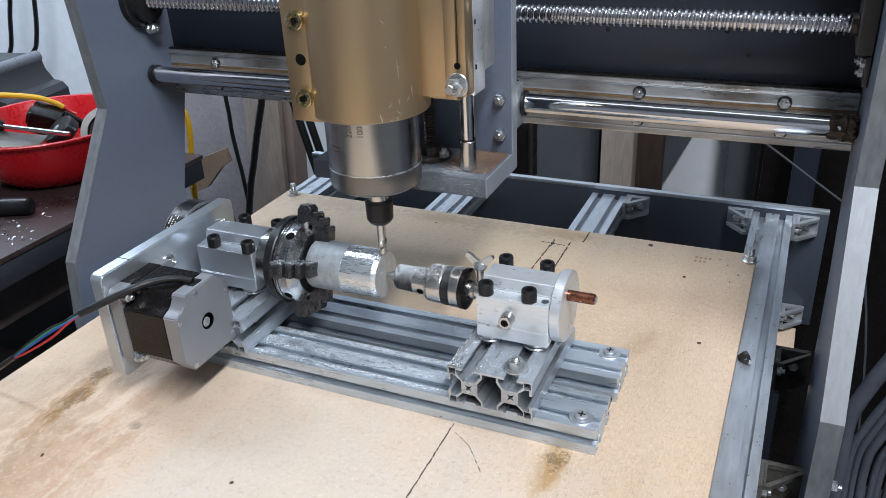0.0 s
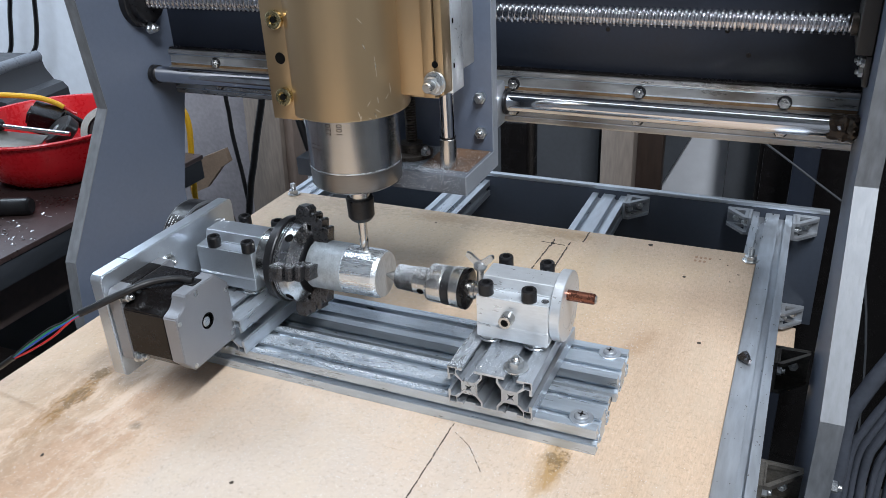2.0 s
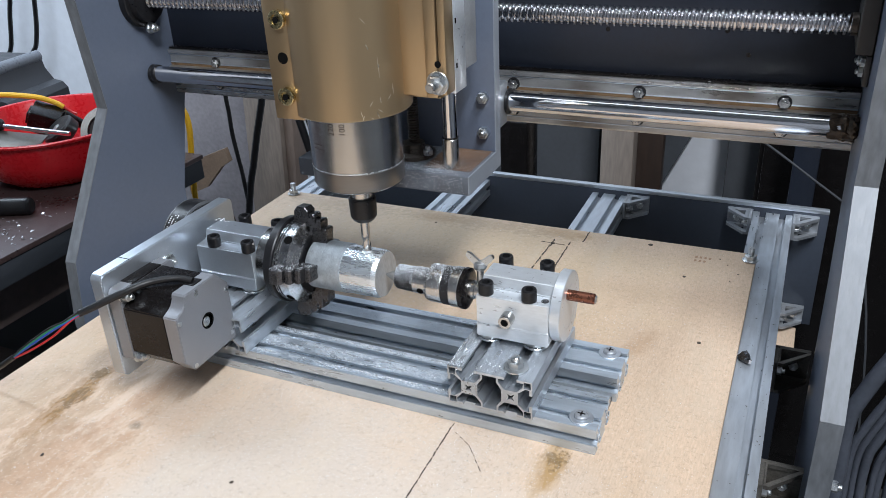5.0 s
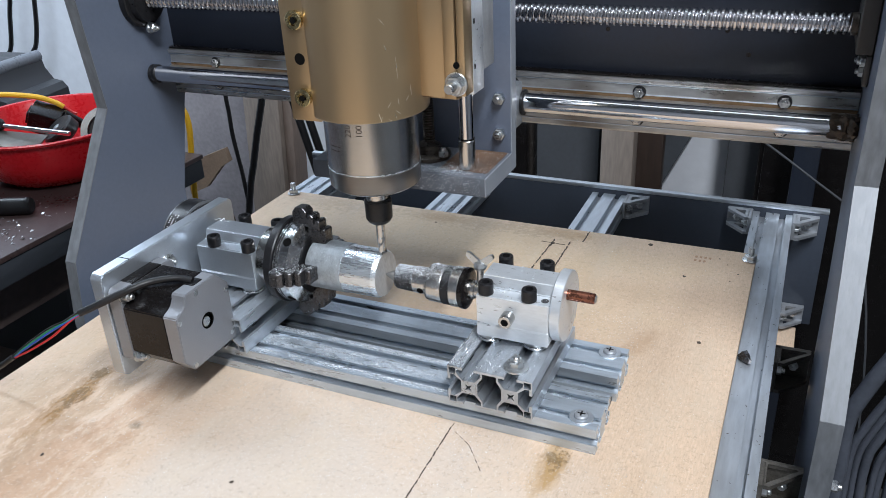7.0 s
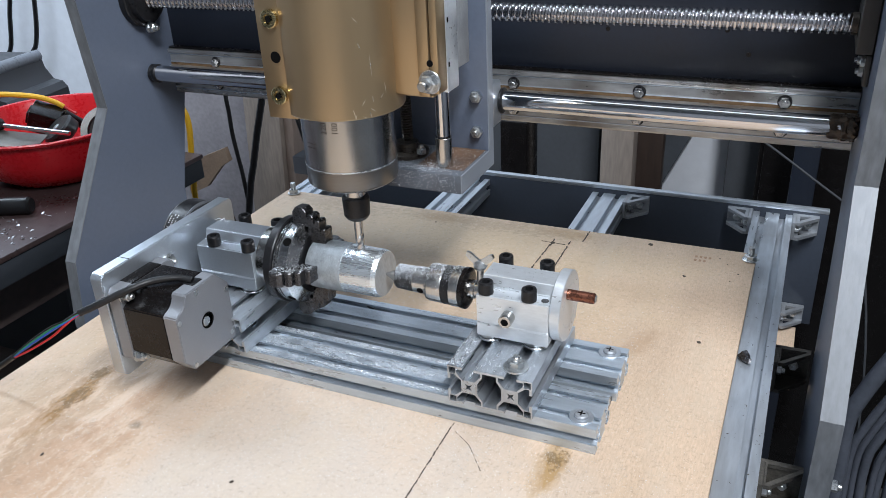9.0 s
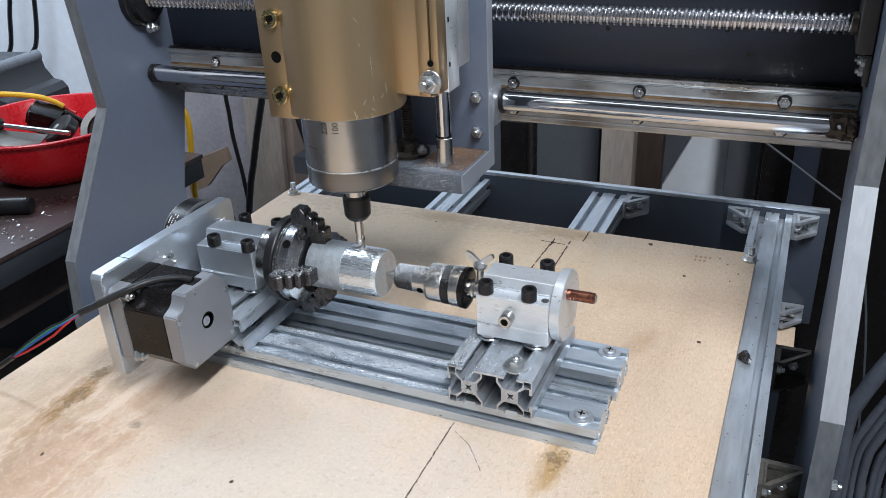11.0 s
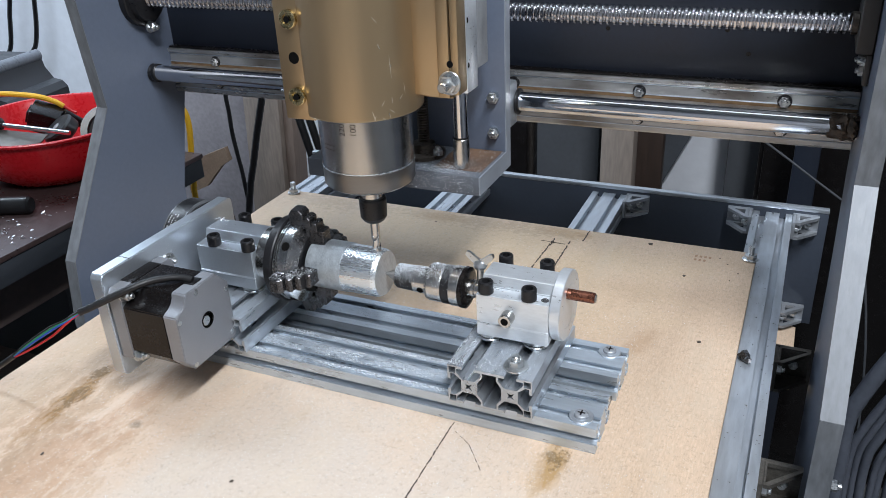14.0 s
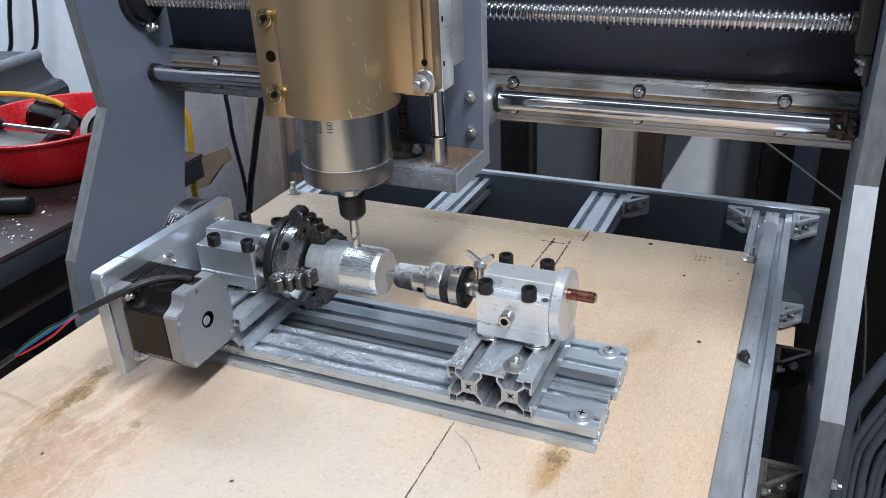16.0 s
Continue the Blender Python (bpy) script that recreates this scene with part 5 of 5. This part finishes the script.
HOSE = mat("dusty_cable_sleeve", (0.062, 0.07, 0.088), 0.5, 0.0, 0.25, 30, 300, 0.4)
WALL_SHADE = mat("mauve_wall_shade", (0.30, 0.28, 0.295), 0.6, 0.0, 0.2, 10, 90, 0.2)
POSTSIDE = mat("brown_post_side", (0.19, 0.145, 0.12), 0.75, 0.0, 0.2, 20, 200, 0.4, stretch=(1, 1, 0.15))
CARD = mat("brown_cardboard", (0.24, 0.17, 0.12), 0.8, 0.0, 0.2, 20, 200, 0.3)
BENCHSIDE = mat("slate_painted_wood", (0.022, 0.026, 0.032), 0.6, 0.0, 0.3, 12, 150, 0.3, stretch=(1, 0.2, 1))
BENCHTOP = mat("stained_bench_top", (0.050, 0.033, 0.032), 0.34, 0.0, 0.4, 12, 150, 0.4, stain=0.6, stain_colour=(0.09, 0.07, 0.07))
build_bench()
_r = random.Random(4)
_p = [(_r.gauss(-0.86, 0.04), _r.gauss(0.22, 0.04), -0.0745) for _ in range(75)] + [(_r.gauss(-0.93, 0.04), _r.gauss(0.33, 0.03), -0.0745) for _ in range(14)]
solid("curled_swarf", shards([p for p in _p if p[0] < -0.80], 0.0012, 0.0042, 5), CHIP, "white curled chips lying on the dark bench", "metal chips", kind="stuff")
solid("file_handle", rod((-1.02, 0.235, -0.062), (-0.872, 0.300, -0.062), 0.0128, 24, 0.003), RUBBER, "black rubber tool handle lying on the bench", "tool handle")


def build_bowl():
    c = (-0.972, 0.448, -0.0748)
    g = thing("plastic_bowl", c, "red plastic bowl full of tools and machine parts", "bowl")
    part("shell", lathe(c, (c[0], c[1], 1), [(0, 0.075), (0.003, 0.085), (0.02, 0.108), (0.045, 0.122), (0.078, 0.131), (0.081, 0.139), (0.0845, 0.1405), (0.0855, 0.139), (0.085, 0.133), (0.08, 0.129), (0.046, 0.118), (0.022, 0.104), (0.006, 0.08), (0.005, 0.001)], 80), RED, g)
    return g


build_bowl()


def bowl_things():
    # by place in the bowl: a block, a wheel, a sleeve, a ring, a driver, a plate, a cable
    def turned(bm, at, rx, ry, rz):
        bmesh.ops.transform(bm, matrix=pose(*at, rx, ry, rz), verts=bm.verts)
        return bm
    bm = box(-0.026, 0.026, -0.02, 0.02, -0.018, 0.018, 0.003)
    box(-0.03, -0.026, -0.012, 0.012, -0.01, 0.01, 0.001, 2, bm)
    solid("plastic_housing", turned(bm, (-0.985, 0.455, 0.004), 15, 25, 35), BLACK, "black plastic housing lying in the bowl", "machine part")
    bm = lathe((0, 0, -0.01), (0, 0, 1), [(0, 0.006), (0, 0.024), (0.003, 0.027), (0.017, 0.027), (0.02, 0.024), (0.02, 0.006)], 36)
    g = turned(bm, (-0.935, 0.432, -0.003), 30, -20, 0)
    caster = solid("caster", g, RUBBER, "small black rubber caster with bright steel hub in the bowl", "caster")
    part("hub", turned(lathe((0, 0, -0.011), (0, 0, 1), [(0, 0.004), (0.0, 0.0055), (0.022, 0.0055), (0.0225, 0.004)], 20), (-0.935, 0.432, -0.003), 30, -20, 0), ZINC, caster, "bright steel hub")
    solid("black_sleeve", turned(lathe((0, 0, -0.018), (0, 0, 1), [(0, 0.004), (0, 0.0075), (0.036, 0.0075), (0.036, 0.005), (0.02, 0.005)], 20), (-0.937, 0.462, 0.006), 30, -38, 20), BLACK, "short black sleeve standing in the bowl", "sleeve")
    bm = lathe((0, 0, 0), (0, 0, 1), [(0, 0.030), (0, 0.040), (0.013, 0.040), (0.013, 0.030), (0, 0.030)], 48)
    bmesh.ops.delete(bm, geom=[f for f in bm.faces if len(f.verts) > 10], context="FACES_ONLY")
    rim = solid("steel_ring", turned(bm, (-0.868, 0.462, -0.009), 62, 14, 30), STEEL, "thick bright steel ring round a black disc in the bowl", "ring")
    part("disc", turned(lathe((0, 0, 0.002), (0, 0, 1), [(0, 0.028), (0.001, 0.0298), (0.006, 0.0298), (0.007, 0.028)], 36), (-0.868, 0.462, -0.009), 62, 14, 30), RUBBER, rim, "black rubber disc")
    g = thing("screwdriver", (-0.95, 0.40, 0.01), "screwdriver with black handle and bright shaft", "screwdriver")
    a, b = Vector((-0.983, 0.372, 0.021)), Vector((-0.871, 0.392, 0.0125))
    part("shaft", rod(a, b, 0.0034, 20), CHROME, g)
    d = (b - a).normalized()
    part("handle", lathe(a - d * 0.075, a, [(0, 0.008), (0.004, 0.0125), (0.05, 0.0125), (0.06, 0.009), (0.072, 0.0105), (0.077, 0.006)], 12), RUBBER, g, "black ribbed handle")
    solid("metal_plate", turned(box(-0.035, 0.035, -0.022, 0.022, -0.0012, 0.0012, 0.0005), (-0.945, 0.362, 0.005), 10, 8, 22), CASTDK, "dark grey steel plate lying in the bowl", "plate")
    bm = tube([(-1.14, 0.41, 0.035), (-1.06, 0.425, 0.047), (-1.005, 0.455, 0.040), (-0.983, 0.472, 0.028), (-0.971, 0.478, 0.019)], 0.0042, 10)
    g = thing("yellow_cable", (-1.0, 0.44, 0.03), "yellow cable with stripped red end over the bowl", "cable")
    part("sheath", bm, YELLOW, g)
    part("core", tube([(-0.972, 0.478, 0.0195), (-0.963, 0.482, 0.012), (-0.954, 0.484, 0.008)], 0.002, 8), REDW, g)


bowl_things()


def build_grey_case():
    g = thing("grey_case", (-1.42, 0.60, -0.8), "tall dark grey machine case with a rounded ridge beside the bench", "machine case")
    o = [(0.145, -0.8), (0.145, -0.05), (0.135, -0.038), (0.115, -0.034), (0.1, -0.012), (0.095, 0.012), (0.07, 0.018), (-0.2, 0.018), (-0.2, -0.8)]
    m = Matrix.Translation((-1.44, 0.755, 0)) @ Matrix.Rotation(radians(8), 4, "Z") @ Matrix(((1, 0, 0, 0), (0, 0, -1, 0), (0, 1, 0, 0), (0, 0, 0, 1)))
    part("body", extrude([o], m, 0.16), CASE, g)
    part("ridge", tube([m @ Vector((0.088, 0.012, 0.0)), m @ Vector((0.088, 0.012, 0.07)), m @ Vector((0.088, 0.012, 0.16))], 0.012, 14), CASE_LT, g, "lighter rounded ridge")
    return g


CASE = mat("dark_grey_case", (0.035, 0.038, 0.044), 0.5, 0.0, 0.2, 20, 200, 0.2)
CASE_LT = mat("grey_case_ridge", (0.16, 0.175, 0.20), 0.35, 0.0, 0.2, 20, 200, 0.2)
build_grey_case()


def cable(name, pts, r, material, label, cat="cable"):
    return solid(name, tube(pts, r, 12), material, label, cat)


# ---- behind the machine ----
cable("black_cable", [(-1.87, 1.17, 0.2), (-1.882, 1.17, 0.071), (-1.908, 1.17, -0.004), (-1.934, 1.17, -0.082), (-1.977, 1.17, -0.163), (-2.0, 1.17, -0.4), (-2.0, 1.17, -0.79)], 0.006, RUBBER, "black cable hanging down the pale wall")
cable("black_cable", [(-1.77, 1.17, 0.2), (-1.794, 1.17, 0.072), (-1.814, 1.17, -0.016), (-1.837, 1.17, -0.077), (-1.876, 1.17, -0.141), (-1.92, 1.17, -0.4), (-1.93, 1.17, -0.79)], 0.006, RUBBER, "black cable hanging down the pale wall")
cable("thin_cable", [(-0.99, 0.9, 0.1), (-0.999, 0.9, -0.058), (-0.998, 0.9, -0.118), (-0.998, 0.9, -0.167), (-0.993, 0.9, -0.217), (-0.988, 0.9, -0.268), (-0.984, 0.9, -0.4), (-0.99, 0.9, -0.79)], 0.0045, RUBBER, "thin black cable hanging behind the gantry")
cable("thick_cable", [(-0.85, 0.85, 0.1), (-0.868, 0.85, -0.047), (-0.88, 0.85, -0.093), (-0.896, 0.85, -0.141), (-0.915, 0.85, -0.204), (-0.935, 0.85, -0.268), (-0.96, 0.85, -0.4), (-1.0, 0.85, -0.79)], 0.0072, RUBBER, "thick black cable hanging behind the gantry")
cable("yellow_lead", [(-0.90, 0.6, 0.05), (-0.865, 0.6, 0.01), (-0.843, 0.6, -0.012), (-0.8375, 0.6, -0.035), (-0.840, 0.6, -0.0642), (-0.8465, 0.6, -0.1055), (-0.851, 0.6, -0.1477), (-0.8535, 0.6, -0.1693), (-0.86, 0.6, -0.4), (-0.86, 0.6, -0.79)], 0.005, YELLOW, "yellow electric lead hanging behind the gantry")
cable("loose_wire", [(0.02, 0.6, 0.045), (0.051, 0.6, 0.025), (0.083, 0.6, 0.004), (0.119, 0.6, -0.021), (0.156, 0.6, -0.046), (0.175, 0.6, -0.060), (0.22, 0.6, -0.3), (0.25, 0.6, -0.79)], 0.0014, DUSTY_SHADE, "thin grey wire sagging behind the gantry")


def upright(name, x0, x1, y0, y1, z1, mt, lab, cat, lean=0.0):
    bm = box(x0, x1, y0, y1, -0.8, z1, 0.003)
    for v in bm.verts:
        v.co.x += lean * (v.co.z + 0.8)
    return solid(name, bm, mt, lab, cat)


upright("timber_post", -1.078, -0.985, 1.0, 1.06, 0.12, POSTWOOD, "grey weathered timber post by the wall", "post", 0.06)
# The post's right face, set as its own browner strip.
upright("post_right_strip", -0.984, -0.960, 1.012, 1.06, 0.12, POSTSIDE, "brown strip along the right side of the post", "post", 0.06)
upright("pale_post", -0.236, -0.176, 1.0, 1.04, 0.12, POSTWOOD, "pale planed timber post behind the bed", "post")
upright("brown_board", -0.186, -0.132, 1.06, 1.085, 0.12, BROWNWOOD, "dark brown upright board behind the bed", "board")
upright("steel_sheet", -0.62, -0.262, 1.1, 1.12, 0.12, DUSTY_SHADE, "dusty dark grey sheet leaning behind the bed", "panel")
upright("upright_box", -0.36, -0.313, 0.8, 0.86, -0.05, BLACK, "black upright box behind the carriage", "box")
CAB = thing("dark_cabinet", (0.6, 1.09, -0.8), "black painted cabinet standing against the wall", "cabinet")
part("body", box(0.037, 1.2, 1.012, 1.18, -0.8, 0.5, 0.003), BLACK, CAB)
CAB_DOOR = part("door", box(0.045, 0.60, 1.0, 1.0115, -0.76, 0.47, 0.002), BLACK, CAB)
part("handle", box(0.56, 0.575, 0.985, 0.9995, -0.2, -0.08, 0.003), ZINC, CAB_DOOR)
part("door", box(0.605, 1.19, 1.0, 1.0115, -0.76, 0.47, 0.002), BLACK, CAB)
upright("grey_door_edge", 0.093, 0.131, 0.9, 0.93, 0.3, PAINT_DK, "dark blue-grey steel upright before the cabinet", "upright")
# Grey upright stands in for the wall falling into shade.
upright("wall_shade_strip", -0.021, 0.035, 1.1, 1.13, 0.2, DUSTY_SHADE, "grey strip standing in for wall shade by the cabinet", "curtain")
# Grey sheet cut to the outline of the slanted wall shadow.
o = [(-0.262, -0.8), (-0.148, -0.8), (-0.148, -0.283), (-0.05, -0.07), (-0.05, 0.1), (-0.262, 0.1)]
solid("wall_shadow_sheet", extrude([o], Matrix.Translation((0, 1.15, 0)) @ Matrix(((1, 0, 0, 0), (0, 0, 1, 0), (0, 1, 0, 0), (0, 0, 0, 1))), 0.008), DUSTY_SHADE, "grey sheet shaped as a slanted shadow on the wall", "sheet")
bm = extrude([[(-1.16, -0.262), (-1.10, -0.232), (-1.042, -0.208), (-1.034, -0.237), (-1.058, -0.252), (-1.108, -0.306), (-1.16, -0.33)]], Matrix.Translation((0, 0.93, 0)) @ Matrix(((1, 0, 0, 0), (0, 0, -1, 0), (0, 1, 0, 0), (0, 0, 0, 1))), 0.012)
solid("cardboard_piece", bm, CARD, "torn brown cardboard propped behind the bench", "cardboard")
# Added panel; its mauve colour carries the dimmer wall behind the gantry.
upright("wall_shade_panel", -1.45, -1.072, 1.11, 1.13, 0.2, WALL_SHADE, "grey-mauve panel added to darken the pale wall", "panel")
upright("low_crate", -1.3, -1.03, 0.89, 0.99, -0.44, DUSTY_SHADE, "grey plastic crate by the wall", "crate")
for dx in (0.0, 0.022):
    solid("black_pole", rod((-0.742 + dx, 0.75, 0.02), (-0.655 + dx, 0.75, -0.32), 0.007, 16), RUBBER, "black pole leaning behind the bed", "pole", "black poles")
upright("storage_bin", -0.86, -0.55, 0.7, 0.9, -0.45, DUSTY_SHADE, "grey storage bin under the poles", "bin")

# hoses beside the right side plate: each leans out of the upper right and drops to the floor
for x0, y0, z0, dx, r in ((0.1515, 0.100, -0.004, 0.0, 0.0055), (0.1592, 0.112, -0.0384, 0.0, 0.003), (0.165, 0.118, -0.046, 0.002, 0.0025), (0.1718, 0.124, -0.052, 0.004, 0.0035),
                          (0.180, 0.131, -0.062, 0.004, 0.0025), (0.1845, 0.136, -0.070, 0.004, 0.003), (0.193, 0.142, -0.078, 0.004, 0.003), (0.202, 0.15, -0.088, 0.004, 0.003)):
    solid("grey_hose", tube([(x0 + 0.075, y0, z0 + 0.14), (x0 + 0.033, y0, z0 + 0.087), (x0 + 0.0155, y0, z0 + 0.050), (x0 + 0.005, y0, z0 + 0.0205), (x0 + 0.0004, y0, z0), (x0 + 0.001, y0, z0 - 0.04), (x0 + 0.003 + dx, y0, z0 - 0.09), (x0 + 0.02, y0, z0 - 0.3), (x0 + 0.05, y0, -0.79)], r, 16, 8), HOSE, "dusty grey cable sleeve hanging beside the machine", "cable sleeve", "grey cable sleeves")
upright("side_cabinet", 0.42, 0.9, 0.15, 0.95, 0.3, BLACK, "black cabinet standing beside the machine", "cabinet")
solid("plate_bolt", hex_head((0.1446, 0.048, -0.02), (1, 0, 0), 0.004, 0.004, 0.0), ZINC, "zinc bolt in the gantry side plate", "bolt")

# ---- movement ----
def motions():
    D = 0.0259
    base = Vector((-0.1774, 0.1, 0.14))
    stops = [(0.0, 1), (0.25, 1), (3.17, 0), (3.60, 0), (6.53, 1), (6.87, 1), (9.78, 0), (10.18, 0), (13.08, 1), (13.43, 1), (16.0, 0.122)]
    rows = []
    for (ta, a), (tb, b) in zip(stops, stops[1:]):
        n = max(1, int((tb - ta) / 0.3))
        rows += [(ta + (tb - ta) * i / n, a + (b - a) * i / n) for i in range(n)]
    rows.append((16.0, 0.122))
    walk(CARRIAGE, [(t, Matrix.Translation(base + Vector(((f - 1) * D, 0, 0)))) for t, f in rows])
    # the spinning tool turns about the spindle's axis all along
    tool = next(ob for ob in CARRIAGE.children if ob.name == "collet_nut")
    walk(tool, [(k * 0.1, pose(0, AX_Y - 0.1, 0, 0, 0, -(k * 70) % 360)) for k in range(161)])
    step = 3.5
    turns = [(0.0, 0), (0.1, 0), (0.3, 1), (3.3, 1), (3.5, 2), (6.6, 2), (6.8, 3), (9.85, 3), (10.1, 4), (13.15, 4), (13.35, 5), (16.0, 5)]
    for ob, at in ((CHUCK, (-0.26, AX_Y, AX_Z)), (BAR, (-0.21, AX_Y, AX_Z))):
        walk(ob, [(t, pose(*at, k * step, 0, 0)) for t, k in turns])


motions()
